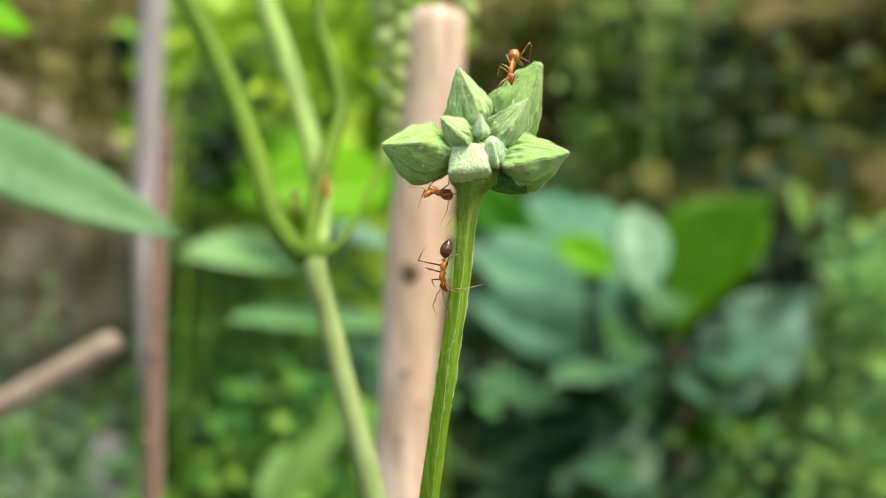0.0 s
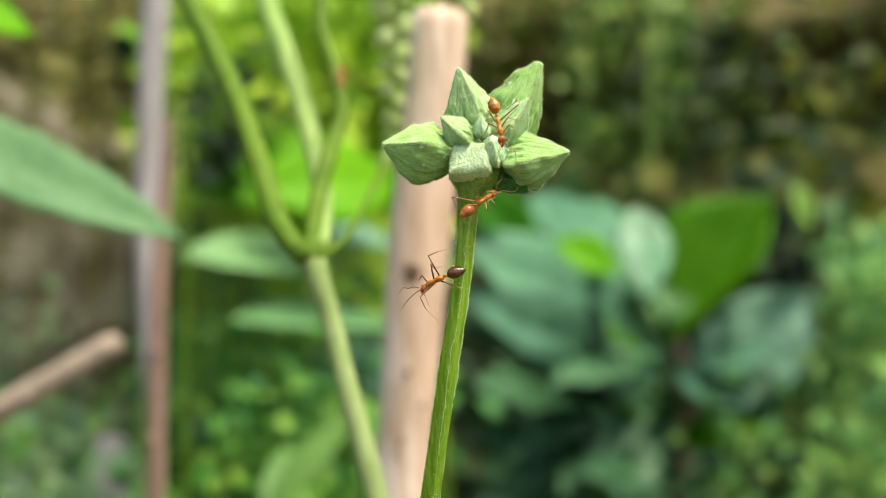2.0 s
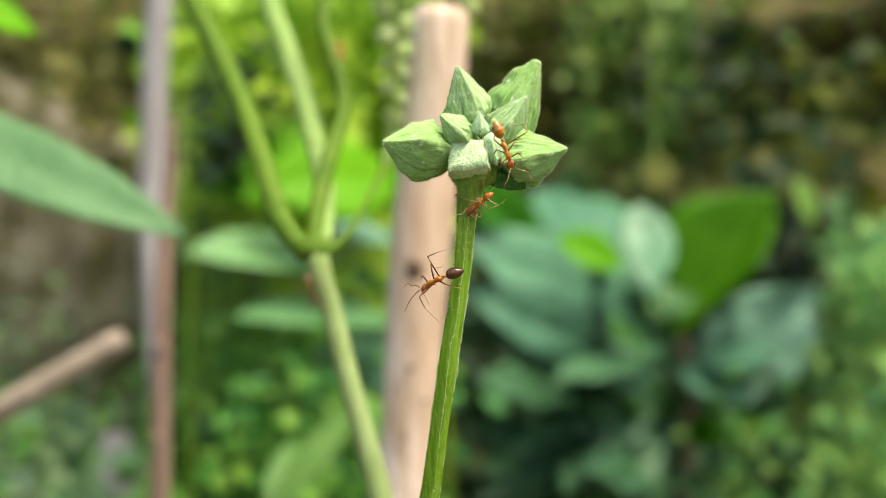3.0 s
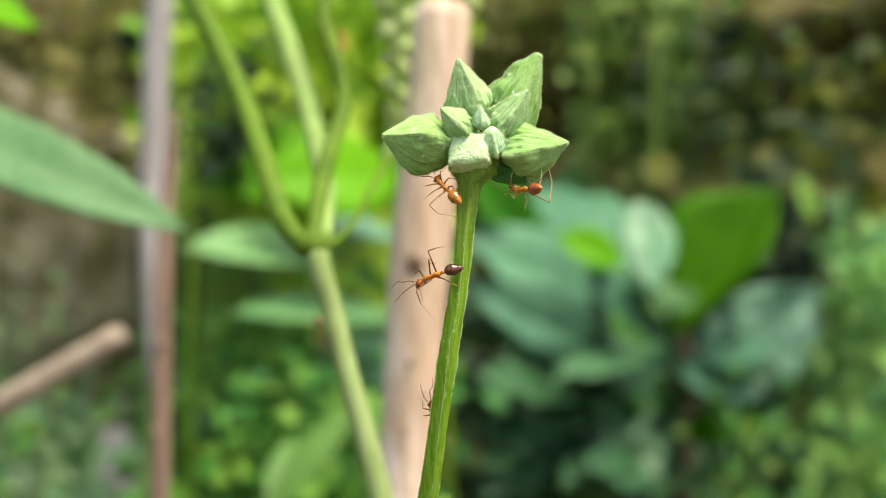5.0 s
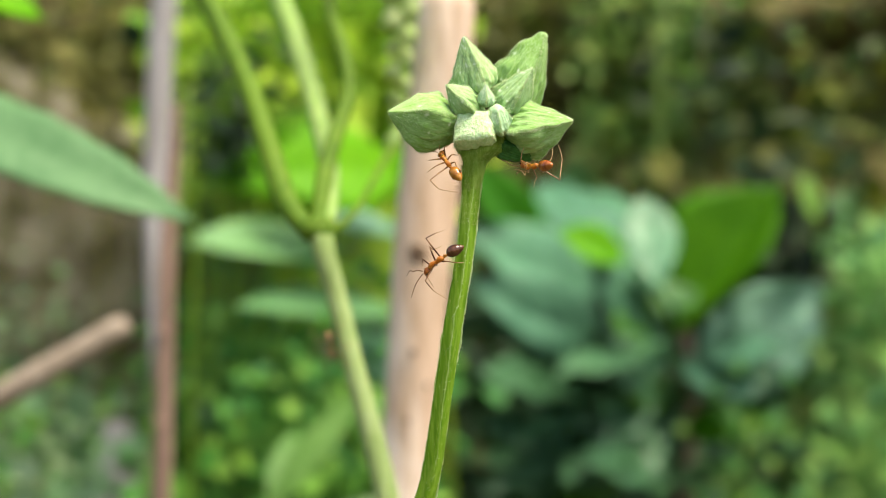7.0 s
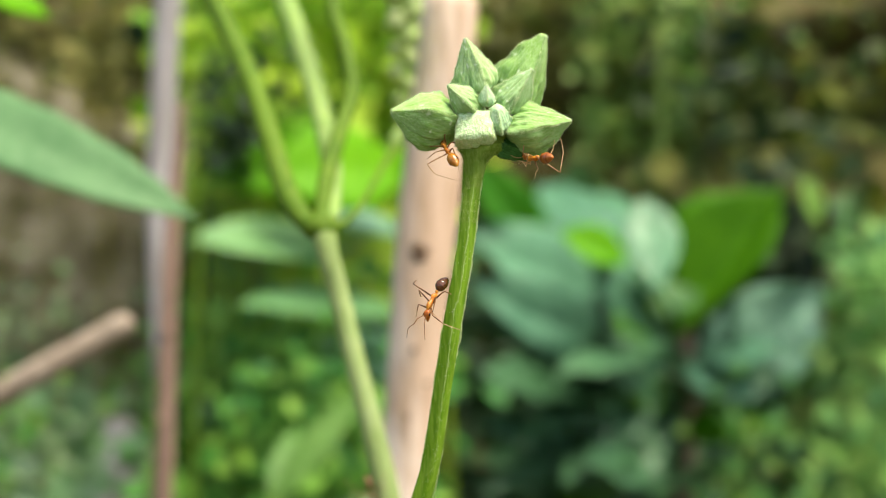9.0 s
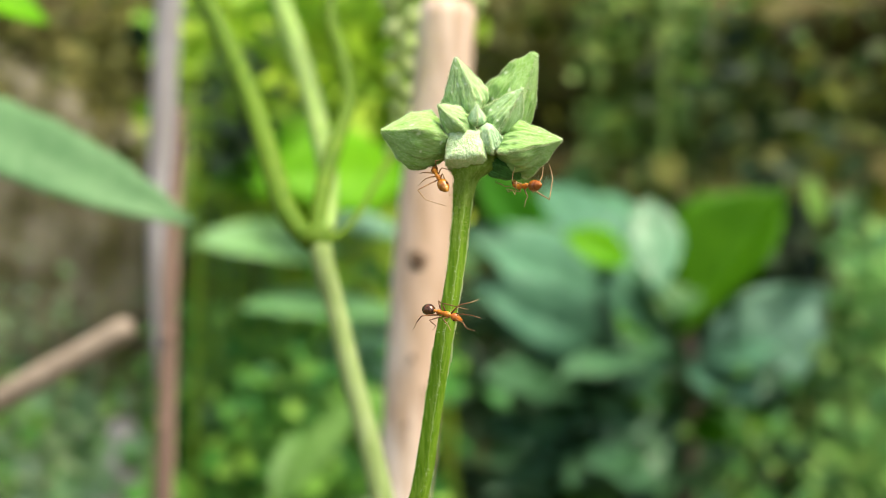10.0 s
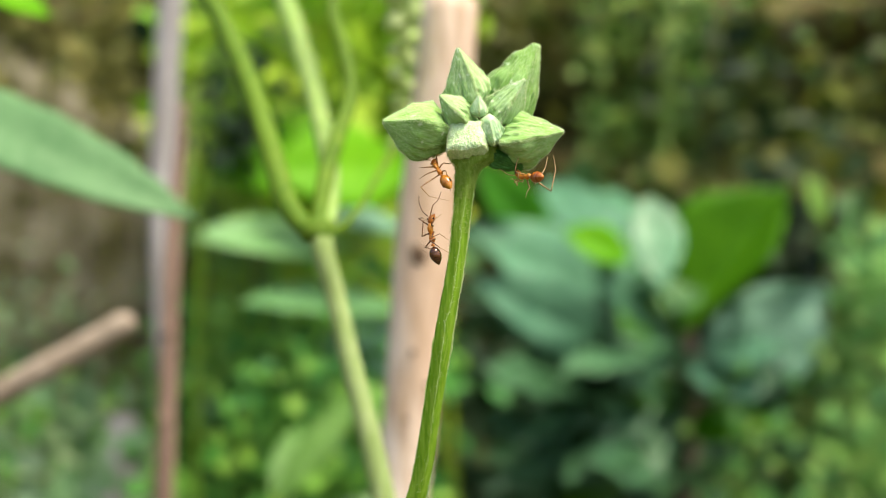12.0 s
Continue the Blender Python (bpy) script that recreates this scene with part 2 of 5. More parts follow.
def thing(name, place, label, category, kind="", group=""):
    ob = new(name)
    ob.empty_display_size = 0.002
    ob.location = place
    ORIGIN[ob.name] = Vector(place)
    return tagged(ob, label, category, group, kind)


def finish(name, bm, material, smooth=True):
    me = bpy.data.meshes.new(name)
    bmesh.ops.recalc_face_normals(bm, faces=bm.faces)
    for f in bm.faces:
        f.smooth = smooth
    bm.to_mesh(me)
    bm.free()
    me.materials.append(material)
    return me


def part(name, bm, material, parent, label="", m=None, kind="", smooth=True):
    """One mesh under a thing. Without m the shape is given in the world's space, with m in its own, posed in the thing's."""
    if m is None:
        bmesh.ops.translate(bm, verts=bm.verts, vec=-ORIGIN[parent.name])
    ob = new(name, finish(name, bm, material, smooth))
    ob.parent = parent
    if m is not None:
        ob.matrix_basis = m
    ORIGIN[ob.name] = ORIGIN.get(parent.name, Vector())
    return tagged(ob, label, kind=kind)


def glide(points, steps):
    """A smooth line through points."""
    ps = [Vector(p) for p in points]
    gaps = [max((b - a).length, 1e-9) for a, b in zip(ps, ps[1:])]
    slopes = [(b - a) / g for a, b, g in zip(ps, ps[1:], gaps)]
    ways = [slopes[0]] + [(slopes[i] * gaps[i + 1] + slopes[i + 1] * gaps[i]) / (gaps[i] + gaps[i + 1]) for i in range(len(slopes) - 1)] + [slopes[-1]]
    out = []
    for i, g in enumerate(gaps):
        for k in range(steps):
            t = k / steps
            out.append(ps[i] * (2 * t ** 3 - 3 * t * t + 1) + ways[i] * g * (t ** 3 - 2 * t * t + t)
                       + ps[i + 1] * (3 * t * t - 2 * t ** 3) + ways[i + 1] * g * (t ** 3 - t * t))
    return out + [ps[-1]]


def tube(bm, points, radii, sides=12, steps=6, ridges=0, relief=0.0, wobble=0.0, seed=0.0, level=False, phase=0.0):
    """A tapered, closed tube along points, with lengthwise ridges or an uneven skin; level: rings stay level."""
    line = glide(points, steps) if steps > 1 else [Vector(p) for p in points]
    rr = np.interp(np.linspace(0, 1, len(line)), np.linspace(0, 1, len(radii)), radii)
    side = None
    rings = []
    for i, p in enumerate(line):
        way = (line[min(i + 1, len(line) - 1)] - line[max(i - 1, 0)]).normalized()
        if level:
            way = Vector((0, 0, 1))
        if side is None:
            side = way.cross(Vector((0.0, 1.0, 0.02))).normalized()
        side = (side - way * side.dot(way)).normalized()
        up = way.cross(side)
        ring = []
        for k in range(sides):
            a = 2 * math.pi * k / sides
            r = rr[i] * (1 + relief * math.cos(ridges * (a - phase)) if ridges else 1)
            v = side * math.cos(a) + up * math.sin(a)
            if wobble:
                r *= 1 + wobble * noise.noise(v * 1.3 + p * (0.6 / max(rr[i], 1e-5)) + Vector((seed, 0, 0)))
            ring.append(bm.verts.new(p + v * r))
        rings.append(ring)
    for a, b in zip(rings, rings[1:]):
        for k in range(sides):
            bm.faces.new((a[k], a[(k + 1) % sides], b[(k + 1) % sides], b[k]))
    bm.faces.new(rings[0][::-1])
    bm.faces.new(rings[-1])
    return line, rr


def lathe(bm, stations, sides=20):
    """Stations along x: (x, half width, half height, height of the centre)."""
    rings = []
    for x, w, h, z in stations:
        rings.append([bm.verts.new((x, w * math.cos(2 * math.pi * k / sides), z + h * math.sin(2 * math.pi * k / sides))) for k in range(sides)])
    for a, b in zip(rings, rings[1:]):
        for k in range(sides):
            bm.faces.new((a[k], a[(k + 1) % sides], b[(k + 1) % sides], b[k]))
    bm.faces.new(rings[0][::-1])
    bm.faces.new(rings[-1])


def oval(x0, x1, w, h, z=0.0, n=9, lean=0.0, snout=1.0):
    """Stations of an egg from x0 to x1."""
    out = []
    for i in range(n + 1):
        s = i / n
        r = max(math.sin(math.pi * (0.03 + 0.94 * s ** snout)), 0.05) ** 0.8
        out.append((x0 + (x1 - x0) * s, w * r, h * r, z + lean * s))
    return out


def frame_to(base, tip, facing, roll=0.0):
    """A pose at base whose x points to tip and whose z leans towards facing."""
    x = (Vector(tip) - Vector(base)).normalized()
    f = Vector(facing)
    z = (f - x * f.dot(x)).normalized()
    y = z.cross(x)
    m = Matrix((x, y, z)).transposed().to_4x4()
    m.translation = base
    return m @ Matrix.Rotation(roll, 4, "X")


def stance(place, ahead, up):
    """The pose of a creature at place, heading along ahead with its back towards up."""
    return frame_to(place, Vector(place) + Vector(ahead), up)


# ---- setting ----
def ground_and_bank():
    bm = bmesh.new()
    bmesh.ops.create_grid(bm, x_segments=60, y_segments=60, size=150)
    for v in bm.verts:
        d = v.co.length
        v.co.z = 0.15 * noise.noise(v.co * 0.05) if d > 12 else 0.0
    me = finish("ground", bm, GROUND)
    tagged(new("ground", me), "brown garden soil with sparse moss", "ground", kind="structure")
    bm = bmesh.new()
    nx, nz = 210, 72
    grid = []
    for j in range(nz + 1):
        row = []
        for i in range(nx + 1):
            x = -3.6 + 7.2 * i / nx
            s = j / nz
            z = -0.03 + 1.5 * min(s / 0.7, 1.0) * (1.0 if s < 0.8 else 1 - ((s - 0.8) / 0.2) ** 1.5)
            back = 0.0 if s < 0.7 else (s - 0.7) / 0.3
            q = Vector((x * 2.2, z * 5.5, 3.1))
            y = 1.30 + 0.30 * z + 3.6 * back
            y += 0.16 * noise.noise(q) + 0.07 * noise.noise(q * 2.7) + 0.03 * noise.noise(q * 7.0)
            y += 0.05 * math.sin(z * 26 + 2.5 * noise.noise(Vector((x * 1.4, z, 0)))) 
            row.append(bm.verts.new((x, y, z)))
        grid.append(row)
    for j in range(nz):
        for i in range(nx):
            bm.faces.new((grid[j][i], grid[j][i + 1], grid[j + 1][i + 1], grid[j + 1][i]))
    for i in (0, nx):
        bm.faces.new([grid[j][i] for j in range(nz + 1)])
    me = finish("earth_bank", bm, SOIL)
    tagged(new("earth_bank", me), "dark mossy earth bank with ledges", "bank", kind="structure")


def boulder(place, size, material, label, seed):
    bm = bmesh.new()
    bmesh.ops.create_icosphere(bm, subdivisions=4, radius=1.0)
    for v in bm.verts:
        d = 1 + 0.28 * noise.noise(v.co * 1.2 + Vector((seed, 0, 0))) + 0.08 * noise.noise(v.co * 4 + Vector((seed, 3, 0)))
        v.co = Vector((v.co.x * size[0], v.co.y * size[1], v.co.z * size[2])) * d
    ob = new("boulder", finish("boulder", bm, material))
    ob.location = place
    return tagged(ob, label, "stone", "stones by the bank")


ground_and_bank()
boulder((-0.62, 1.22, 0.20), (0.34, 0.16, 0.34), STONE, "grey-brown weathered boulder against the bank", 1.0)
boulder((-0.24, 1.28, 0.16), (0.20, 0.12, 0.30), STONE, "grey-brown weathered boulder against the bank", 5.0)
boulder((-0.238, 0.72, 0.05), (0.04, 0.04, 0.112), STONE_PALE, "pale grey stone among low plants", 9.0)

# ---- scattered growth behind ----


def growth(name, label, material, u, v, d, count, size, seed, slim=0.45, droop=0.0, per=9):
    """Low plants: thin stems from the soil, each with a spray of small folded leaves. u, v: span sideways and upwards
    for each metre of distance d."""
    rng = random.Random(seed)
    verts, faces = [], []

    def quad_leaf(p, way, nor, length):
        side = way.cross(nor).normalized() * length * slim
        lift = nor * length * 0.12
        k = len(verts)
        verts.extend((p, p + way * length * 0.35 + side * 0.8 + lift, p + way * length * 0.75 + side * 0.6 + lift, p + way * length,
                      p + way * length * 0.75 - side * 0.6 + lift, p + way * length * 0.35 - side * 0.8 + lift, p + way * length * 0.5))
        faces.extend(((k, k + 6, k + 1), (k + 1, k + 6, k + 2), (k + 2, k + 6, k + 3), (k, k + 5, k + 6), (k + 5, k + 4, k + 6), (k + 4, k + 3, k + 6)))

    made = 0
    while made < count:
        dist = rng.uniform(*d)
        top = Vector((rng.uniform(*u) * dist, dist, 0.3 + rng.uniform(*v) * dist))
        foot = Vector((top.x + rng.uniform(-0.04, 0.04), dist + rng.uniform(-0.02, 0.05), -0.005))
        line = glide((foot, foot.lerp(top, 0.5) + Vector((rng.uniform(-0.02, 0.02), 0, 0)), top), 4)
        for a, b in zip(line, line[1:]):
            k = len(verts)
            for p in (a, b):
                verts.extend((p + Vector((0.0005, 0, 0)), p + Vector((-0.0003, 0.0005, 0)), p + Vector((-0.0003, -0.0005, 0))))
            for e in range(3):
                faces.append((k + e, k + (e + 1) % 3, k + 3 + (e + 1) % 3, k + 3 + e))
        for _ in range(per):
            length = rng.uniform(*size)
            p = top + Vector((rng.gauss(0, 1), rng.gauss(0, 1), rng.gauss(0, 1.2) - 0.4)) * length * 1.1
            way = Vector((rng.gauss(0, 1), rng.gauss(0, 0.6), rng.gauss(-droop, 0.7))).normalized()
            nor = Vector((rng.gauss(0, 0.5), rng.gauss(-0.5, 0.4), rng.gauss(0.8, 0.4))).normalized()
            quad_leaf(p, way, nor, length)
            made += 1
    me = bpy.data.meshes.new(name)
    me.from_pydata([tuple(v) for v in verts], [], faces)
    me.materials.append(material)
    return tagged(new(name, me), label, "foliage", kind="stuff")


def growths():
    growth("weed_growth", "soft green low weeds by the stones", GROWTH_GREEN, (-0.50, -0.30), (-0.30, -0.15), (0.75, 1.05), 300, (0.009, 0.02), 1)
    growth("weed_growth", "small soft green weeds on the stones", GROWTH_PALE, (-0.49, -0.40), (-0.10, -0.06), (0.9, 1.0), 50, (0.010, 0.022), 25)
    growth("weed_growth", "green small-leaved weeds between pole and vine", GROWTH_GREEN, (-0.235, -0.11), (-0.19, -0.075), (0.47, 0.60), 380, (0.005, 0.011), 26)
    growth("weed_growth", "green leafy low weeds under the vine", GROWTH_GREEN, (-0.29, -0.03), (-0.31, -0.09), (0.56, 0.9), 2000, (0.010, 0.022), 2)
    growth("weed_growth", "dark leafy undergrowth", GROWTH_DARK, (-0.26, 0.02), (-0.30, -0.02), (0.8, 1.1), 420, (0.02, 0.04), 3)
    growth("weed_growth", "light green small-leaved weeds", GROWTH_LIGHT, (0.37, 0.54), (-0.34, -0.03), (0.8, 1.0), 1100, (0.008, 0.020), 4)
    growth("weed_growth", "light green small-leaved weeds", GROWTH_LIGHT, (0.28, 0.54), (-0.36, -0.17), (0.6, 0.8), 600, (0.007, 0.016), 16)
    growth("weed_growth", "light green leafy weeds beside the shrub", GROWTH_SPRIG, (0.415, 0.50), (-0.10, 0.02), (0.72, 0.86), 330, (0.008, 0.018), 27)
    growth("weed_growth", "fine light green climbing growth on the bank", GROWTH_OLIVE, (0.15, 0.28), (0.04, 0.30), (0.95, 1.15), 380, (0.014, 0.03), 5, droop=0.8, per=24)
    growth("weed_growth", "yellow-green feathery growth behind the vine", GROWTH_LIME, (-0.16, -0.04), (0.07, 0.30), (0.60, 0.82), 3000, (0.009, 0.018), 6, per=20)
    growth("weed_growth", "fine yellow-green growth behind the cane", GROWTH_LIME, (-0.10, -0.045), (0.15, 0.29), (0.60, 0.66), 700, (0.007, 0.014), 28, per=40)
    growth("weed_growth", "yellow-green feathery growth beside the cane", GROWTH_LIME, (-0.29, -0.14), (0.10, 0.32), (0.55, 0.8), 420, (0.012, 0.026), 7)
    growth("weed_growth", "khaki growth over the boulder", GROWTH_KHAKI, (-0.50, -0.28), (0.08, 0.36), (0.9, 1.02), 380, (0.014, 0.03), 11, droop=0.4)
    growth("weed_growth", "yellow-green growth on the bank behind the vine", GROWTH_LIME, (-0.26, -0.07), (0.05, 0.30), (0.85, 1.15), 2200, (0.016, 0.03), 12, per=20)
    growth("weed_growth", "dark broad undergrowth", GROWTH_DARK, (0.0, 0.36), (-0.32, -0.04), (0.85, 1.15), 520, (0.03, 0.06), 8)
    growth("weed_growth", "olive creeping growth on the bank", GROWTH_OLIVE, (0.26, 0.52), (0.04, 0.38), (1.0, 1.2), 300, (0.02, 0.045), 9, per=24)
    growth("weed_growth", "fine light green hanging growth on the bank", GROWTH_GREEN, (0.145, 0.28), (0.12, 0.36), (0.95, 1.1), 420, (0.009, 0.02), 17, droop=0.8, per=24)
    # pale sprays painted in for blurred highlights against the bank
    growth("weed_growth", "scattered pale leaves put in as blurred bright glints on the bank", GROWTH_LIGHT, (0.16, 0.50), (0.10, 0.28), (1.05, 1.2), 80, (0.008, 0.016), 13, per=3)
    growth("weed_growth", "soft pale green weeds by the stones", GROWTH_PALE, (-0.50, -0.26), (-0.34, -0.15), (0.75, 1.0), 480, (0.010, 0.022), 14)
    growth("weed_growth", "soft pale green weeds by the stones", GROWTH_PALE, (-0.50, -0.05), (-0.40, -0.24), (0.5, 0.7), 200, (0.014, 0.03), 15)
    # leaves coloured near-black to give the shade of the hollow here
    growth("weed_growth", "near-black leaves painting the shaded hollow beside the broad-leaved shrub", GROWTH_PAINTED_SHADE, (0.32, 0.42), (-0.04, 0.06), (0.86, 0.98), 160, (0.02, 0.04), 18)
    growth("weed_growth", "fresh green low weeds beside the poles", GROWTH_FRESH, (-0.28, -0.10), (-0.29, -0.17), (0.50, 0.62), 300, (0.012, 0.026), 20)
    growth("weed_growth", "light green hanging growth on the bank", GROWTH_HANGING, (0.15, 0.255), (0.12, 0.31), (0.92, 1.02), 620, (0.007, 0.016), 22, droop=1.0, per=24)
    growth("weed_growth", "dry khaki growth on the bank", GROWTH_KHAKI, (0.03, 0.12), (0.14, 0.27), (1.02, 1.12), 150, (0.014, 0.03), 29, per=24)
    # the dark hole in the bank, its shade painted with near-black leaves
    growth("weed_growth", "near-black leaves painting a shaded hollow on the bank", GROWTH_PAINTED_SHADE, (0.255, 0.30), (0.16, 0.215), (0.92, 1.0), 60, (0.02, 0.035), 23)
    growth("weed_growth", "bluish green broad undergrowth under the shrub", GROWTH_BLUE, (0.05, 0.20), (-0.27, -0.18), (0.72, 0.80), 50, (0.026, 0.046), 24, slim=0.3)
    # shade of the hole next to the poles, put in as near-black leaves
    growth("weed_growth", "near-black leaves painting the shaded hole beside the poles", GROWTH_PAINTED_SHADE, (-0.252, -0.212), (0.115, 0.17), (0.50, 0.54), 90, (0.010, 0.020), 19)
    growth("weed_growth", "olive creeping growth on the bank", GROWTH_OLIVE, (0.0, 0.2), (0.0, 0.38), (1.05, 1.2), 110, (0.02, 0.045), 10, per=24)


growths()


# ---- broad leaves ----
def blade(length, width, fold=0.25, arch=0.15, wave=0.0, teeth=0, blunt=0.5, thick=0.0006, nx=22, ny=8, seed=0.0, point=0.75):
    """A leaf blade along x from its stalk: folded at the midrib, arched, with a wavy or toothed edge and real thickness."""
    bm = bmesh.new()
    layers = []
    for level in (0, 1):
        rows = []
        for i in range(nx + 1):
            s = i / nx
            w = width * 0.5 * (math.sin(math.pi * min(s ** (0.55 + 0.9 * blunt) + 0.02, 1.0)) ** point + 0.01)
            if teeth:
                w *= 1 + 0.10 * abs(((s * teeth) % 1.0) - 0.2)
            row = []
            for j in range(-ny // 2, ny // 2 + 1):
                q = j / (ny / 2)
                y = q * w
                z = fold * abs(y) - arch * length * s * s + wave * width * abs(q) * noise.noise(Vector((s * 5 + seed, q * 2, seed)))
                z += 0.012 * width * math.sin(s * 40 - abs(q) * 9) * abs(q) - (0.02 * width if j == 0 else 0)
                row.append(bm.verts.new((length * s, y, z - level * thick)))
            rows.append(row)
        layers.append(rows)
    top, low = layers
    for i in range(nx):
        for j in range(ny):
            bm.faces.new((top[i][j], top[i + 1][j], top[i + 1][j + 1], top[i][j + 1]))
            bm.faces.new((low[i][j], low[i][j + 1], low[i + 1][j + 1], low[i + 1][j]))
        bm.faces.new((top[i][0], low[i][0], low[i + 1][0], top[i + 1][0]))
        bm.faces.new((top[i][ny], top[i + 1][ny], low[i + 1][ny], low[i][ny]))
    bm.faces.new((*top[0], *low[0][::-1]))
    bm.faces.new((*top[nx][::-1], *low[nx]))
    return bm


def add_leaf(plant, base, tip, width, material, facing=(0, -0.9, 0.5), label="", joint=None, stalk=None, roll=0.0, **shape):
    """A leaf of a plant: its blade, and its stalk to joint on the stem."""
    m = frame_to(base, tip, facing, roll)
    m.translation -= ORIGIN[plant.name]
    ob = part("leaf", blade((Vector(tip) - Vector(base)).length, width, **shape), material, plant, label, m=m)
    if joint:
        bm = bmesh.new()
        tube(bm, (joint, Vector(joint).lerp(Vector(base), 0.5) + Vector((0, 0, 0.003)), base), (0.0022, 0.0016, 0.0012), sides=8, steps=5)
        part("leaf_stalk", bm, stalk or material, plant)
    return ob


def broadleaf_shrub():
    foot = (0.20, 0.82, 0.0)
    shrub = thing("broadleaf_shrub", foot, "young shrub with broad bright and bluish green leaves", "shrub")
    bm = bmesh.new()
    tube(bm, (foot, (0.205, 0.81, 0.10), (0.20512, 0.80000, 0.16722), (0.19785, 0.79000, 0.23468), (0.19427, 0.78500, 0.25377)), (0.009, 0.008, 0.007, 0.005, 0.003), sides=12, wobble=0.15)
    part("stem", bm, BROWN_WOOD, shrub, "slim brown stem")
    s1, s2, s3, s4 = (0.19691, 0.79000, 0.23703), (0.20242, 0.79500, 0.20116), (0.20464, 0.80000, 0.16722), (0.20623, 0.81000, 0.12701)
    add_leaf(shrub, (0.18899, 0.77500, 0.22671), (0.26936, 0.76500, 0.35142), 0.090, LEAF_BIG, (0.0, -0.97, 0.2), "large bright green upright leaf", s1, blunt=0.85, fold=0.85, arch=0.02, roll=-0.66, point=1.1)
    add_leaf(shrub, (0.14237, 0.64000, 0.27183), (0.14027, 0.67000, 0.33706), 0.040, LEAF_BLUE, (0.0, -0.9, 0.4), "pale bluish green leaf", s1, blunt=0.75, fold=0.1, arch=0.05, wave=0.06)
    add_leaf(shrub, (0.21050, 0.79000, 0.17595), (0.29531, 0.75000, 0.27145), 0.080, LEAF_PALE, (0.05, -0.9, 0.45), "broad pale bluish green leaf", s2, fold=0.2, wave=0.3, blunt=0.65)
    add_leaf(shrub, (0.19995, 0.78000, 0.20768), (0.23382, 0.72000, 0.19337), 0.050, LEAF_BLUE, (0.1, -0.7, 0.6), "bluish green leaf", s2, fold=0.1)
    add_leaf(shrub, (0.19531, 0.78000, 0.14969), (0.24358, 0.73000, 0.17105), 0.036, LEAF_BIG, (0.0, -0.7, 0.6), "rich green lower leaf", s3, fold=0.15)
    add_leaf(shrub, (0.12239, 0.65000, 0.29072), (0.07972, 0.64000, 0.31171), 0.028, LEAF_BRIGHT, (0.0, -0.9, 0.4), "small bright green leaf", s1)
    add_leaf(shrub, (0.17911, 0.78000, 0.22158), (0.02670, 0.68000, 0.32063), 0.080, LEAF_BLUE, (-0.1, -0.8, 0.5), "broad bluish green leaf", s2, wave=0.2)
    add_leaf(shrub, (0.13028, 0.74000, 0.28283), (0.09151, 0.85000, 0.37533), 0.066, LEAF_BLUE, (0.2, -0.8, 0.5), "broad bluish green leaf", s1, wave=0.15)
    add_leaf(shrub, (0.14351, 0.74000, 0.21240), (0.02591, 0.66000, 0.27684), 0.055, LEAF_BLUE, (-0.2, -0.8, 0.3), "bluish green leaf", s2, wave=0.25)
    add_leaf(shrub, (0.16327, 0.75000, 0.26476), (0.14220, 0.86000, 0.36957), 0.050, LEAF_BLUE, (0.1, -0.8, 0.5), "broad bluish green leaf", s1, wave=0.15)
    add_leaf(shrub, (0.07957, 0.76000, 0.28689), (0.02377, 0.74000, 0.36867), 0.044, LEAF_BIG, (0.1, -0.9, 0.3), "rich green leaf behind the stalk", s1, wave=0.1)
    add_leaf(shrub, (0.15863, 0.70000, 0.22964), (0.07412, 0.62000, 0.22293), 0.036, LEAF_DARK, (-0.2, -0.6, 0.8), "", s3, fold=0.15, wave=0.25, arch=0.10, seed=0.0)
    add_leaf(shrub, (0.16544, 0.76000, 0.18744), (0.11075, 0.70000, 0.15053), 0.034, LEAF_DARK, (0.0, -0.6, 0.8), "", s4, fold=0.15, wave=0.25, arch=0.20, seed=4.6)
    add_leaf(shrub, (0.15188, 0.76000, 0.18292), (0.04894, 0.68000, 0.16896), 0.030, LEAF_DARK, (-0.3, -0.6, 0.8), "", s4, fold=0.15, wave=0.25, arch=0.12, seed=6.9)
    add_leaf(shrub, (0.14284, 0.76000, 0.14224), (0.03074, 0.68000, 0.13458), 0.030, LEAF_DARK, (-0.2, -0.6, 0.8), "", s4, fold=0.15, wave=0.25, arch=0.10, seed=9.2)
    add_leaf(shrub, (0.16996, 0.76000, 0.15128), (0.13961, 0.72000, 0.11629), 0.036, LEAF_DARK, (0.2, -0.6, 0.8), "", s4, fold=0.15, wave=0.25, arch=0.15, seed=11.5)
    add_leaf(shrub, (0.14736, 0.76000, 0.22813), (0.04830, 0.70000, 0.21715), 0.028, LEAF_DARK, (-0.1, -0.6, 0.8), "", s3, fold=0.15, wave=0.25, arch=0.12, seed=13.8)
    add_leaf(shrub, (0.21065, 0.76000, 0.21005), (0.25737, 0.72000, 0.22763), 0.046, LEAF_BLUE, (0.2, -0.6, 0.8), "", s2, fold=0.15, wave=0.25, arch=0.10, seed=16.1)
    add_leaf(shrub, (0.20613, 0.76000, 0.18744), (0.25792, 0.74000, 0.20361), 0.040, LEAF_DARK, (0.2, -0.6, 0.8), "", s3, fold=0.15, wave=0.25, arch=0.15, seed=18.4)
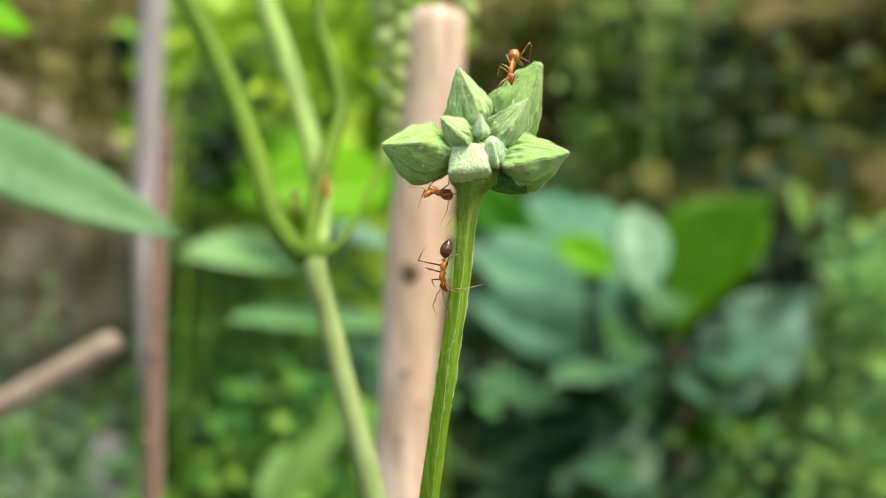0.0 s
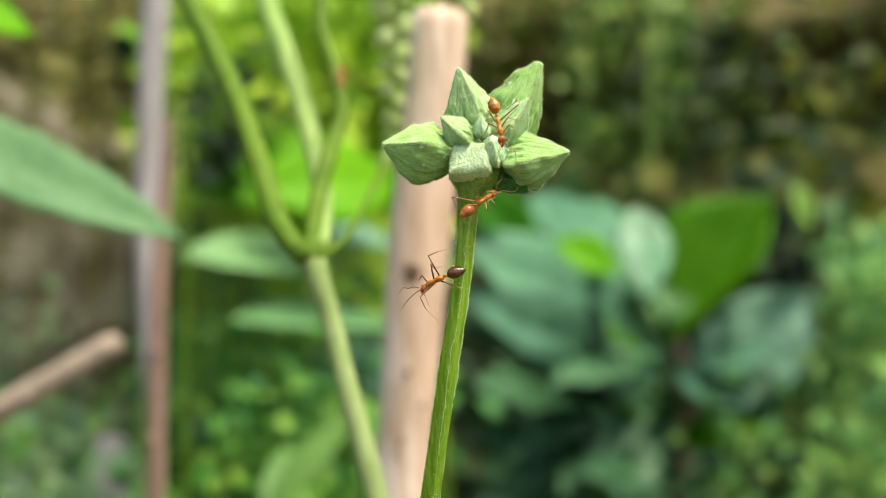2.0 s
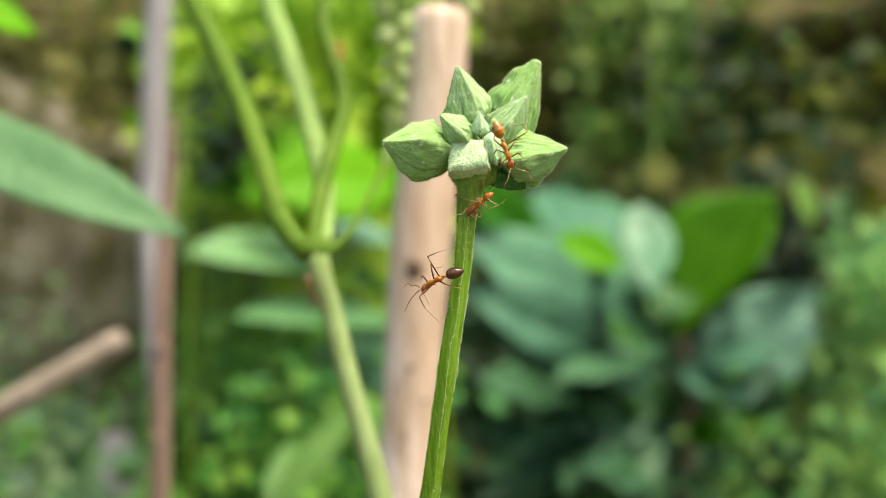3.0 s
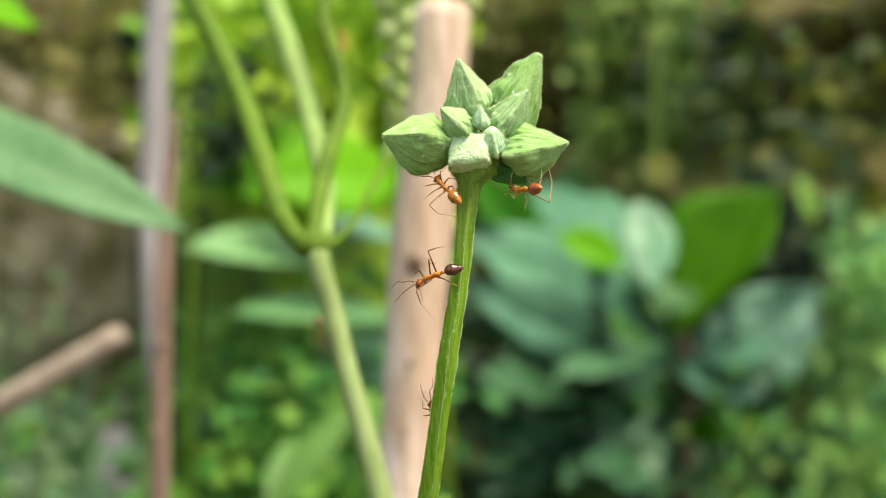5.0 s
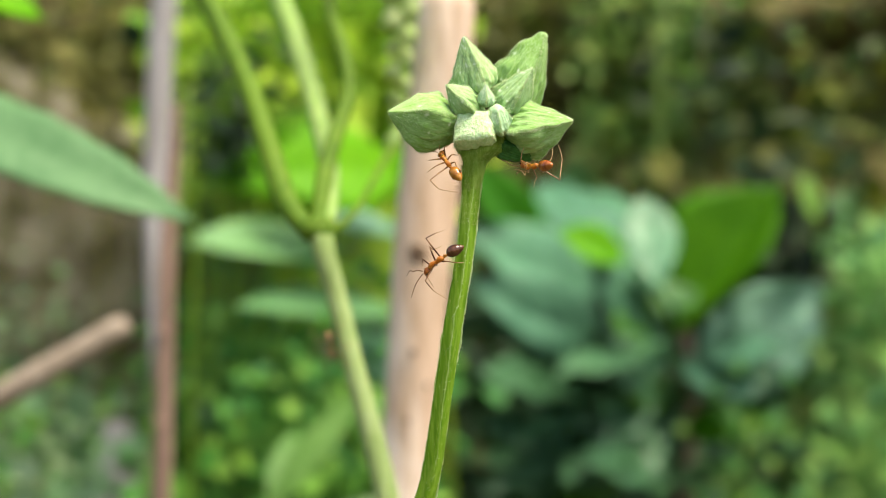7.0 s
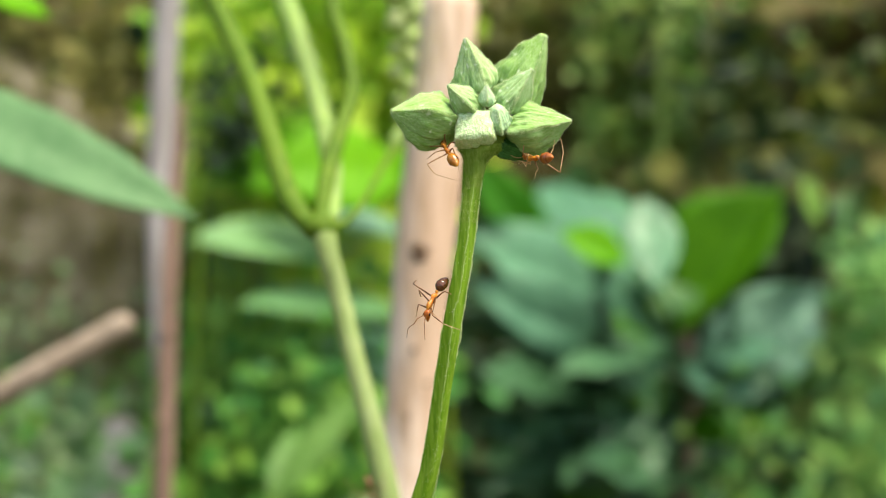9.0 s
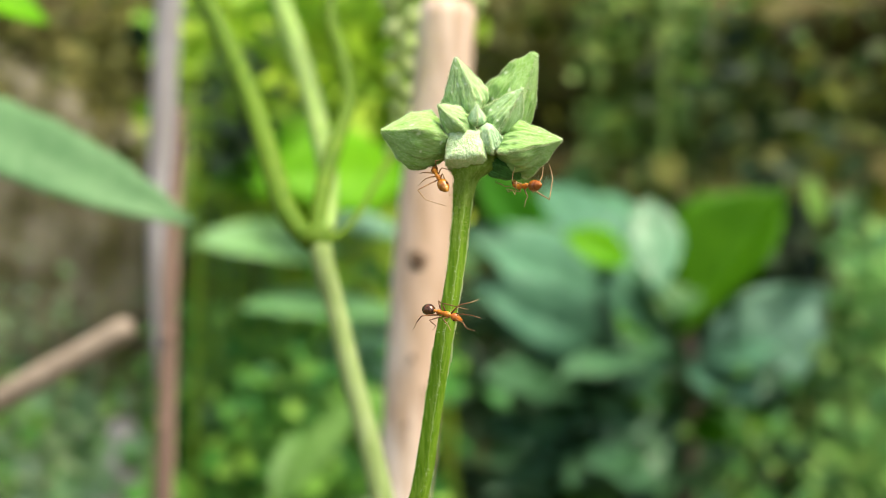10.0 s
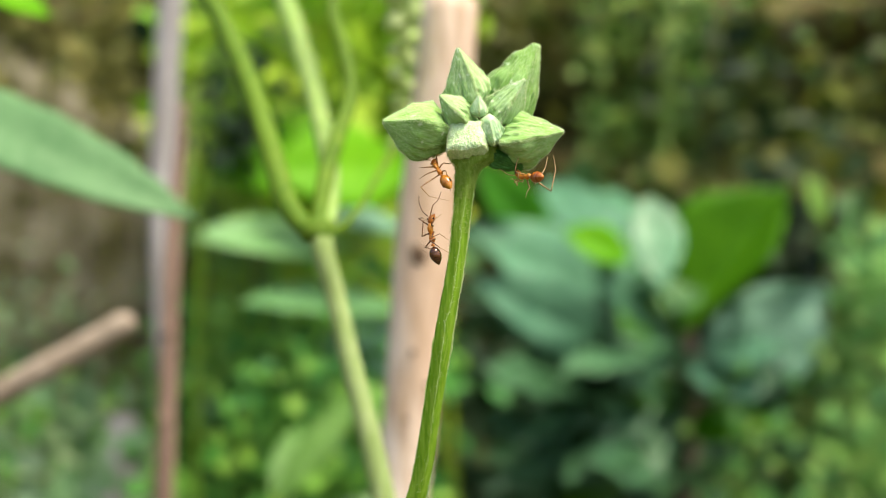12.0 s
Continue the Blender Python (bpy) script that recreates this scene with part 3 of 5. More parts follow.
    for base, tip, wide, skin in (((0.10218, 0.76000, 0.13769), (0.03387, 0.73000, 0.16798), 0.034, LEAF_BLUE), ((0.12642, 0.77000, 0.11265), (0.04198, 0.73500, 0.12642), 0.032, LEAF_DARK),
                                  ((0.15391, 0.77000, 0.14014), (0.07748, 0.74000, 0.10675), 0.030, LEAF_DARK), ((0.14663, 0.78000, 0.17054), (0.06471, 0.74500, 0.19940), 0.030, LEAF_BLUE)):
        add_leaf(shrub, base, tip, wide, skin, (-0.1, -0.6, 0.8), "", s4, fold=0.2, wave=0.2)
    rng = random.Random(21)
    for k in range(20):
        low = k / 19
        joint = (s2, s3, s4, s4)[int(low * 3.99)]
        tip = Vector((0.03120, 0.69000, 0.25115)).lerp(Vector((0.03120, 0.69000, 0.11159)), low) + Vector((rng.uniform(-0.01, 0.10), rng.uniform(-0.05, 0.08), rng.uniform(-0.02, 0.02)))
        base = Vector(joint).lerp(tip, rng.uniform(0.25, 0.5)) + Vector((0, 0, rng.uniform(-0.02, 0.015)))
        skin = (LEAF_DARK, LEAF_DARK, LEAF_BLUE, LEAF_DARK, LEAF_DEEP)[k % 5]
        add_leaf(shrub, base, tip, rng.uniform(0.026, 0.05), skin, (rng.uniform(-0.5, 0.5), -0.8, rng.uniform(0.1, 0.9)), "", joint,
                 wave=0.3, arch=rng.uniform(0.0, 0.3), fold=rng.uniform(0.05, 0.4), seed=k * 1.7)


def left_plants():
    foot = (-0.02, 0.60, 0.0)
    herb = thing("leafy_herb", foot, "leafy herb with fresh green leaves behind the cane", "plant")
    bm = bmesh.new()
    tube(bm, (foot, (-0.015, 0.60, 0.12), (-0.02527, 0.59000, 0.23717), (-0.02299, 0.56000, 0.31366), (-0.02313, 0.54000, 0.34851)), (0.004, 0.0038, 0.0034, 0.003, 0.002), sides=10)
    part("stem", bm, VINE, herb, "thin green stem")
    a, b, c, d = (-0.02281, 0.54000, 0.34529), (-0.02299, 0.56000, 0.31366), (-0.02450, 0.58000, 0.26584), (-0.02492, 0.59000, 0.21261)
    add_leaf(herb, (-0.02648, 0.53000, 0.34130), (-0.08681, 0.48000, 0.34026), 0.050, LEAF_BRIGHT, (0.0, -0.95, 0.3), "bright fresh green leaf", a, fold=0.1)
    add_leaf(herb, (-0.02798, 0.56000, 0.35197), (-0.13899, 0.52000, 0.34771), 0.048, LEAF_BRIGHT, (0.0, -0.9, 0.4), "bright fresh green leaf", a, fold=0.15, wave=0.1, blunt=0.85)
    add_leaf(herb, (-0.02748, 0.55000, 0.30687), (-0.06465, 0.52000, 0.31732), 0.026, LEAF_PALE, (0.0, -0.6, 0.8), "pale green leaf", b)
    add_leaf(herb, (-0.05911, 0.54000, 0.29711), (-0.12274, 0.47000, 0.31146), 0.034, LEAF_MID, (-0.1, -0.75, 0.6), "soft green leaf", b, fold=0.1)
    add_leaf(herb, (-0.02798, 0.56000, 0.26036), (-0.09823, 0.48000, 0.28173), 0.034, LEAF_MID, (0.0, -0.6, 0.8), "soft green leaf", c, fold=0.1)
    add_leaf(herb, (-0.02679, 0.57000, 0.21557), (-0.04947, 0.54000, 0.25856), 0.028, LEAF_PALE, (-0.2, -0.8, 0.5), "pale green leaf", d)
    add_leaf(herb, (-0.02820, 0.60000, 0.22897), (-0.07462, 0.56000, 0.24703), 0.024, LEAF_BLUE, (-0.2, -0.8, 0.5), "bluish green leaf", d)
    foot = (-0.075, 0.42, 0.0)
    sprout = thing("sprouting_herb", foot, "low herb with light green upright leaves", "plant")
    bm = bmesh.new()
    tube(bm, (foot, (-0.077, 0.42, 0.08), (-0.07776, 0.43000, 0.18259)), (0.003, 0.0026, 0.002), sides=10)
    part("stem", bm, VINE, sprout, "thin green stem")
    add_leaf(sprout, (-0.07776, 0.43000, 0.18131), (-0.04240, 0.44000, 0.23352), 0.017, LEAF_SOFT, (-0.3, -0.8, 0.5), "light green upright leaf", fold=0.15)
    add_leaf(sprout, (-0.07776, 0.43000, 0.18131), (-0.07224, 0.46000, 0.21271), 0.014, LEAF_SOFT, (0.2, -0.8, 0.5), "light green upright leaf", fold=0.2)
    foot = (-0.145, 0.24, 0.0)
    weed = thing("broad_weed", foot, "tall weed with a long toothed green leaf", "plant")
    bm = bmesh.new()
    tube(bm, (foot, (-0.150, 0.24, 0.18), (-0.15375, 0.23200, 0.34541), (-0.15477, 0.24000, 0.37153)), (0.0032, 0.003, 0.0026, 0.002), sides=10)
    part("stem", bm, VINE, weed, "green stem")
    add_leaf(weed, (-0.14574, 0.22600, 0.34248), (-0.05625, 0.21200, 0.30416), 0.0185, LEAF_WEED, (-0.1, -0.75, 0.65), "long toothed green leaf", (-0.15375, 0.23200, 0.34568), teeth=9, fold=0.12, arch=0.0, blunt=0.55)
    add_leaf(weed, (-0.12799, 0.23800, 0.36810), (-0.10544, 0.25000, 0.36142), 0.014, LEAF_BRIGHT, (0.1, -0.7, 0.6), "bright green upper leaf", (-0.15477, 0.24000, 0.37010), fold=0.1)
    foot = (0.36, 0.95, 0.0)
    tall = thing("yellowing_weed", foot, "thin weed with yellowing leaves", "plant")
    bm = bmesh.new()
    tube(bm, (foot, (0.355, 0.92, 0.2), (0.33817, 0.86000, 0.28005), (0.33171, 0.85000, 0.32579)), (0.003, 0.0028, 0.0022, 0.0018), sides=8)
    part("stem", bm, VINE, tall, "thin green stem")
    add_leaf(tall, (0.33171, 0.85000, 0.32326), (0.32159, 0.85000, 0.36830), 0.019, LEAF_LIME, (0, -0.9, 0.4), "yellow-green leaf")
    add_leaf(tall, (0.36119, 0.86000, 0.26982), (0.39526, 0.84000, 0.32049), 0.036, LEAF_MID, (0, -0.8, 0.5), "soft green leaf")
    foot = (0.21, 0.98, 0.0)
    dry = thing("dried_flower", foot, "dried pale yellow flower head on a thin stem", "flower")
    bm = bmesh.new()
    tube(bm, (foot, (0.205, 0.95, 0.2), (0.19719, 0.87000, 0.35745)), (0.002, 0.0018, 0.0015), sides=8)
    part("stem", bm, VINE, dry, "thin green stem")
    bm = bmesh.new()
    tube(bm, ((0.19764, 0.87200, 0.37314), (0.19691, 0.87800, 0.45199), (0.20299, 0.88400, 0.52139), (0.20754, 0.89000, 0.58114)), (0.0013, 0.0014, 0.0015, 0.0015), sides=8)
    part("upper_stem", bm, VINE_PALE, dry, "pale straw-green upper stem")
    for k in range(9):
        turn = Matrix.Rotation(k * 0.698, 3, "Y")
        out = turn @ Vector((1, 0, 0))
        c = Vector((0.19673, 0.86800, 0.37177))
        add_leaf(dry, c + out * 0.002, c + out * 0.0155 + Vector((0, -0.004, 0)), 0.010, LEAF_YELLOW, (0, -1, 0.3), "withered yellow petal", nx=8, ny=4)


broadleaf_shrub()
left_plants()


# ---- canes, sticks and the climbing vine ----
def rods():
    cane = thing("bamboo_cane", (-0.024, 0.2, 0.0), "pale pinkish tan bamboo cane stuck in the soil", "cane")
    bm = bmesh.new()
    tube(bm, ((-0.024, 0.2, -0.01), (-0.017, 0.197, 0.12), (-0.00815, 0.19300, 0.24937), (-0.00651, 0.19200, 0.27042), (-0.00452, 0.19000, 0.29785), (-0.00157, 0.18900, 0.32710), (-0.00011, 0.18800, 0.34664), (0.00006, 0.18800, 0.34865)),
         (0.0058, 0.0056, 0.0052, 0.0056, 0.0060, 0.0061, 0.0058, 0.0050), sides=32, steps=10, wobble=0.025)
    part("shaft", bm, CANE, cane)
    for px, size in (((-0.00505, 0.18440, 0.29770), 0.0021), ((-0.00628, 0.18520, 0.27808), 0.0006), ((-0.00353, 0.18540, 0.27143), 0.0005), ((-0.00752, 0.18580, 0.26474), 0.0006)):
        bm = bmesh.new()
        bmesh.ops.create_icosphere(bm, subdivisions=2, radius=1.0)
        for v in bm.verts:
            v.co = Vector((v.co.x * size, v.co.y * 0.0006, v.co.z * size * 1.2)) * (1 + 0.3 * noise.noise(v.co * 2)) + Vector(px)
        part("scar", bm, SPOT, cane, "small dark scar")
    pole = thing("grey_pole", (-0.12, 0.36, 0.0), "weathered grey wooden pole", "pole")
    bm = bmesh.new()
    tube(bm, ((-0.119, 0.355, -0.01), (-0.113, 0.35, 0.1), (-0.10330, 0.34500, 0.24684), (-0.10480, 0.34200, 0.30427), (-0.10275, 0.34000, 0.35886), (-0.09993, 0.33800, 0.40074), (-0.096, 0.335, 0.50)),
         (0.0040, 0.0036, 0.0032, 0.0040, 0.0046, 0.0046, 0.004), sides=20, wobble=0.08)
    part("shaft", bm, GREY_WOOD, pole)
    stick = thing("brown_stick", (-0.10, 0.29, 0.0), "brown woody stick standing in the soil", "stick")
    bm = bmesh.new()
    tube(bm, ((-0.098, 0.29, -0.01), (-0.094, 0.29, 0.1), (-0.08660, 0.29000, 0.22427), (-0.08574, 0.29000, 0.26394), (-0.08534, 0.29100, 0.29844), (-0.08407, 0.29200, 0.32276), (-0.08303, 0.29200, 0.34186)),
         (0.0038, 0.0036, 0.0030, 0.0029, 0.0026, 0.0019, 0.0010), sides=16, wobble=0.1)
    part("shaft", bm, BROWN_WOOD, stick)
    for place, size in (((-0.08554, 0.28700, 0.27200), 0.0016), ((-0.08673, 0.28700, 0.24554), 0.0013)):
        bm = bmesh.new()
        bmesh.ops.create_icosphere(bm, subdivisions=2, radius=size)
        for p in bm.verts:
            p.co = p.co * (1 + 0.3 * noise.noise(p.co * 900)) + Vector(place)
        part("knot", bm, BROWN_WOOD, stick, "dark bark knot")
    for pts, label in ((((-0.10613, 0.40000, 0.19078), (-0.10660, 0.40000, 0.25027), (-0.10570, 0.40200, 0.30263), (-0.10430, 0.40400, 0.34590)), "thin green upright stalk"),
                       (((-0.09316, 0.30000, 0.21808), (-0.08899, 0.29800, 0.27890), (-0.08233, 0.29700, 0.31961), (-0.08030, 0.29600, 0.34772)), "thin pale green upright stalk")):
        foot = Vector(pts[0])
        foot.z = 0.0
        grass = thing("grass_stalk", foot, label, "grass")
        bm = bmesh.new()
        tube(bm, (foot, *pts), (0.0012, 0.0011, 0.0009, 0.0008, 0.0005), sides=8)
        part("stalk", bm, VINE if "pale" not in label else VINE_PALE, grass)
    twig = thing("dead_twig", (-0.18011, 0.29000, 0.22772), "dead tan twig with a blunt broken end", "twig")
    bm = bmesh.new()
    tube(bm, ((-0.30, 0.30, 0.0), (-0.18011, 0.29000, 0.22599), (-0.13619, 0.29200, 0.25258), (-0.11574, 0.29300, 0.26427), (-0.10109, 0.29400, 0.27289), (-0.09864, 0.29400, 0.27447)), (0.0048, 0.0044, 0.0042, 0.0040, 0.0040, 0.0030), sides=16, wobble=0.12)
    part("shaft", bm, TWIG, twig)


def vine():
    foot = (-0.004, 0.128, 0.0)
    v = thing("climbing_vine", foot, "yellow-green vine dividing into four shoots", "vine")
    bm = bmesh.new()
    tube(bm, (foot, (-0.006, 0.129, 0.12), (-0.00756, 0.13100, 0.26189), (-0.01005, 0.13200, 0.27181), (-0.01313, 0.13300, 0.28267), (-0.01562, 0.13400, 0.29211), (-0.01746, 0.13400, 0.29888), (-0.01799, 0.13500, 0.30209)),
         (0.0019, 0.0019, 0.00170, 0.00165, 0.00155, 0.00150, 0.0017, 0.0016), sides=16, steps=8, wobble=0.05)
    part("stem", bm, VINE_STEM, v, "pale green main stem")
    bm = bmesh.new()
    bmesh.ops.create_icosphere(bm, subdivisions=3, radius=1.0)
    for p in bm.verts:
        p.co = Vector((p.co.x * 0.0024, p.co.y * 0.0019, p.co.z * 0.0022)) * (1 + 0.15 * noise.noise(p.co * 1.5)) + Vector((-0.01816, 0.13450, 0.30104))
    part("node", bm, VINE, v, "swollen yellow-green node")
    shoots = (
        (((-0.01905, 0.13400, 0.30040), (-0.02249, 0.13700, 0.30399), (-0.02717, 0.14500, 0.31389), (-0.03231, 0.15300, 0.32512), (-0.03966, 0.16300, 0.33791), (-0.04635, 0.17200, 0.34922), (-0.05413, 0.18200, 0.36290)), (0.0014, 0.0017, 0.0017, 0.0018, 0.0018, 0.0019, 0.0019), VINE, "arching yellow-green shoot"),
        (((-0.01715, 0.13600, 0.30170), (-0.01807, 0.14600, 0.30964), (-0.02152, 0.15800, 0.32115), (-0.02795, 0.17400, 0.33685), (-0.03331, 0.18600, 0.34880), (-0.03840, 0.19800, 0.36254)), (0.0014, 0.0016, 0.0018, 0.0020, 0.0021, 0.0021), VINE_PALE, "pale green straight shoot"),
        (((-0.01831, 0.13500, 0.30128), (-0.01820, 0.14100, 0.30889), (-0.01708, 0.14800, 0.31682), (-0.01584, 0.15300, 0.32357), (-0.01758, 0.15800, 0.33196), (-0.02007, 0.16300, 0.33888), (-0.02083, 0.17000, 0.35067)), (0.0012, 0.0013, 0.0013, 0.0012, 0.0012, 0.0012, 0.0012), VINE, "winding yellow-green shoot"),
        (((-0.01678, 0.13500, 0.30072), (-0.01532, 0.14000, 0.30192), (-0.01356, 0.15000, 0.30544), (-0.01156, 0.16200, 0.31166), (-0.00979, 0.17500, 0.31739)), (0.0007, 0.0005, 0.0005, 0.0005, 0.0009), VINE, "thin side shoot"),
    )
    for pts, radii, material, label in shoots:
        bm = bmesh.new()
        tube(bm, pts, radii, sides=14, steps=8, wobble=0.06)
        part("shoot", bm, material, v, label)
    bm = bmesh.new()
    bmesh.ops.create_icosphere(bm, subdivisions=3, radius=1.0)
    lean = Matrix.Rotation(0.45, 3, "Y")
    for p in bm.verts:
        taper = 1 - 0.35 * p.co.z
        p.co = lean @ Vector((p.co.x * 0.0014 * taper, p.co.y * 0.0014 * taper, p.co.z * 0.0029)) * (1 + 0.12 * noise.noise(p.co * 1.5)) + Vector((-0.00965, 0.17550, 0.31850))
    part("tip_bud", bm, VINE_PALE, v, "pale green bud at the tip of the side shoot")
    spike = thing("seed_spike", (-0.010, 0.215, 0.0), "hanging spike of pale green bracts", "plant")
    bm = bmesh.new()
    tube(bm, ((-0.010, 0.215, 0.0), (-0.006, 0.21, 0.15), (-0.00606, 0.20800, 0.27538), (-0.00809, 0.20000, 0.31321), (-0.00900, 0.18800, 0.32450), (-0.00890, 0.18000, 0.34050), (-0.00860, 0.17200, 0.35080)), (0.0007, 0.0007, 0.0006, 0.0005, 0.0005, 0.0005, 0.0004), sides=8)
    part("stalk", bm, VINE, spike)
    bm = bmesh.new()
    tube(bm, ((-0.00860, 0.17200, 0.35080), (-0.00276, 0.19300, 0.36154), (0.00328, 0.19700, 0.35637), (0.00547, 0.20000, 0.35104)), (0.0005, 0.0005, 0.0005, 0.0004), sides=8)
    part("side_stalk", bm, VINE, spike)
    for k, c in enumerate(((0.00497, 0.19900, 0.35363), (0.00642, 0.20000, 0.35199), (0.00526, 0.20100, 0.35058))):
        bm = bmesh.new()
        bmesh.ops.create_icosphere(bm, subdivisions=2, radius=1.0)
        for p in bm.verts:
            p.co = Vector((p.co.x * 0.0016, p.co.y * 0.0013, p.co.z * 0.0019)) * (1 + 0.25 * noise.noise(p.co + Vector((k + 30, 0, 0)))) + Vector(c)
        part("bract", bm, SEED, spike)
    rng = random.Random(5)
    for k in range(14):
        s = k / 13
        big = 0.55 + 0.75 * s + rng.uniform(-0.12, 0.12)
        c = Vector((-0.00920, 0.18600, 0.32120)).lerp(Vector((-0.00860, 0.17200, 0.35020)), s) + Vector((0.0013 * (-1) ** k * (0.4 + s), rng.uniform(-0.001, 0.001), rng.uniform(-0.0008, 0.0008)))
        bm = bmesh.new()
        bmesh.ops.create_icosphere(bm, subdivisions=2, radius=1.0)
        for p in bm.verts:
            p.co = Vector((p.co.x * 0.0018, p.co.y * 0.0016, p.co.z * 0.0023)) * big * (1 + 0.25 * noise.noise(p.co + Vector((k, 0, 0)))) + c
        part("bract", bm, SEED, spike)


rods()
vine()


# ---- the budding plant ----
def fuzz(ob_mesh, count, length, width, seed, lean=0.5, along=(0, 0, 0.3), only=None):
    """Short hairs on a mesh's skin, combed towards along; only: the faces that bear them."""
    rng = random.Random(seed)
    bm = bmesh.new()
    polys = [ob_mesh.polygons[i] for i in only] if only else [p for p in ob_mesh.polygons]
    comb = Vector(along)
    sizes = np.cumsum([p.area for p in polys])
    for _ in range(count):
        p = polys[min(int(np.searchsorted(sizes, rng.random() * sizes[-1])), len(polys) - 1)]
        a = [ob_mesh.vertices[i].co for i in p.vertices]
        q = a[0].lerp(a[1], rng.random()).lerp(a[2 % len(a)].lerp(a[-1], rng.random()), rng.random())
        way = (p.normal + comb + Vector((rng.gauss(0, lean), rng.gauss(0, lean), rng.gauss(0, lean)))).normalized()
        side = way.cross(Vector((rng.gauss(0, 1), rng.gauss(0, 1), rng.gauss(0, 1)))).normalized() * width
        h = length * rng.uniform(0.4, 1.3)
        low = q - p.normal * width
        bend = Vector((rng.gauss(0, 0.15), rng.gauss(0, 0.15), rng.gauss(0, 0.15))) * h
        v1, v2 = bm.verts.new(low + side), bm.verts.new(low - side)
        v3, v4 = bm.verts.new(q + way * h * 0.55 + side * 0.7), bm.verts.new(q + way * h * 0.55 - side * 0.7)
        v5 = bm.verts.new(q + way * h + bend)
        bm.faces.new((v1, v2, v4, v3))
        bm.faces.new((v3, v4, v5))
    return bm


BUD_RINGS, BUD_SIDES = 60, 112


def bud_shape(length, ridges, blunt, foot, seed):
    """A bud that points along x. ridges: (angle in degrees, reach in mm, share of the length at which it is widest) of each
    raised edge; flat or slightly hollow faces lie between them. Also gives the faces along the ridges."""
    bm = bmesh.new()
    nr, ns = BUD_RINGS, BUD_SIDES
    angles = [radians(r[0]) for r in ridges]
    n = len(ridges)
    big = max(r[1] for r in ridges) * MM
    rings = []
    for i in range(nr + 1):
        s = (i / nr) ** 1.25
        reach = []
        for _, r, b in ridges:
            rise = foot + (1 - foot) * math.sin(math.pi / 2 * min(s / b, 1.0)) ** 0.75 + 0.25 * max(s / b - 1, 0)
            q = (s - b) / (1 - b)
            fall = 1 - (1 - blunt) * (q ** 1.18 if q > 0 else q)
            reach.append(r * MM * 1.06 * -math.log(math.exp(-10 * rise) + math.exp(-10 * fall)) / 10)
        line = []
        for k in range(ns):
            a = -math.pi + 2 * math.pi * k / ns + 0.05 * math.sin(s * 7 + seed)
            j = max((m for m in range(n) if angles[m] <= a), default=n - 1)
            a1, a2 = angles[j], angles[(j + 1) % n]
            span = (a2 - a1) % (2 * math.pi)
            part_way = (a - a1) % (2 * math.pi)
            r1, r2 = reach[j], reach[(j + 1) % n]
            chord = r1 * r2 * math.sin(span) / max(r1 * math.sin(part_way) + r2 * math.sin(span - part_way), 1e-9)
            line.append(0.74 * chord + 0.26 * (r1 + (r2 - r1) * part_way / span))
        line = np.array(line)
        for _ in range(7):
            line = (np.roll(line, 1) + 2 * line + np.roll(line, -1)) / 4
        ring = []
        for k in range(ns):
            a = -math.pi + 2 * math.pi * k / ns
            v = Vector((length * s, line[k] * math.cos(a), line[k] * math.sin(a)))
            q3 = v * (1.1 / big) + Vector((seed * 7.3, seed, 0))
            near = min(range(n), key=lambda m: abs((angles[m] - a + math.pi) % (2 * math.pi) - math.pi))
            away = abs((angles[near] - a + math.pi) % (2 * math.pi) - math.pi)
            ragged = 0.8 + 1.2 * noise.noise(Vector((s * 6 + near * 11, seed * 5, 0.5))) + 0.7 * noise.noise(Vector((s * 21 + near * 7, seed * 3, 2.5)))
            swell = 0.08 * math.exp(-(away / 0.09) ** 2) * ragged - 0.02 * min(away / 0.5, 1.0) * min(1, 3 * s) * (1 - 0.5 * s)
            swell += 0.07 * noise.noise(q3 * 1.3) + 0.045 * noise.noise(q3 * 3.1) + 0.018 * noise.noise(q3 * 7) + 0.006 * noise.noise(q3 * 16)
            swell += 0.05 * math.cos(9 * a + 2.2 * seed + 0.8 * noise.noise(q3)) * math.exp(-((s - 0.2) / 0.17) ** 2)
            # furrows that run lengthwise between the ridges, wandering a little
            run = Vector((s * 1.6 + seed * 3, math.cos(a) * 3.2, math.sin(a) * 3.2))
            swell += 0.33 * (0.18 - abs(noise.noise(run * 1.2))) * min(1, 4 * s) * (1.1 - s)
            swell += 0.15 * (0.18 - abs(noise.noise(run * 3.0))) * min(1, 4 * s) * (1.1 - s)
            v.y *= 1 + swell
            v.z *= 1 + swell
            v.x += big * 0.05 * noise.noise(q3 * 1.8 + Vector((9, 0, 0)))
            ring.append(bm.verts.new(v))
        rings.append(ring)
    for a, b in zip(rings, rings[1:]):
        for k in range(ns):
            bm.faces.new((a[k], a[(k + 1) % ns], b[(k + 1) % ns], b[k]))
    bm.faces.new(rings[0][::-1])
    dome = 0.25 if blunt < 0.6 else 0.07
    knob = sum((v.co for v in rings[-1]), Vector()) / ns + Vector((blunt * big * dome, 0, 0))
    close = [bm.verts.new(v.co.lerp(knob, 0.35) + Vector((blunt * big * dome * 0.64, 0, 0))) for v in rings[-1]]
    for k in range(ns):
        bm.faces.new((rings[-1][k], rings[-1][(k + 1) % ns], close[(k + 1) % ns], close[k]))
    end = bm.verts.new(knob)
    for k in range(ns):
        bm.faces.new((close[k], close[(k + 1) % ns], end))
    edge = []
    for m in range(n):
        k0 = round((angles[m] + math.pi) / (2 * math.pi) * ns)
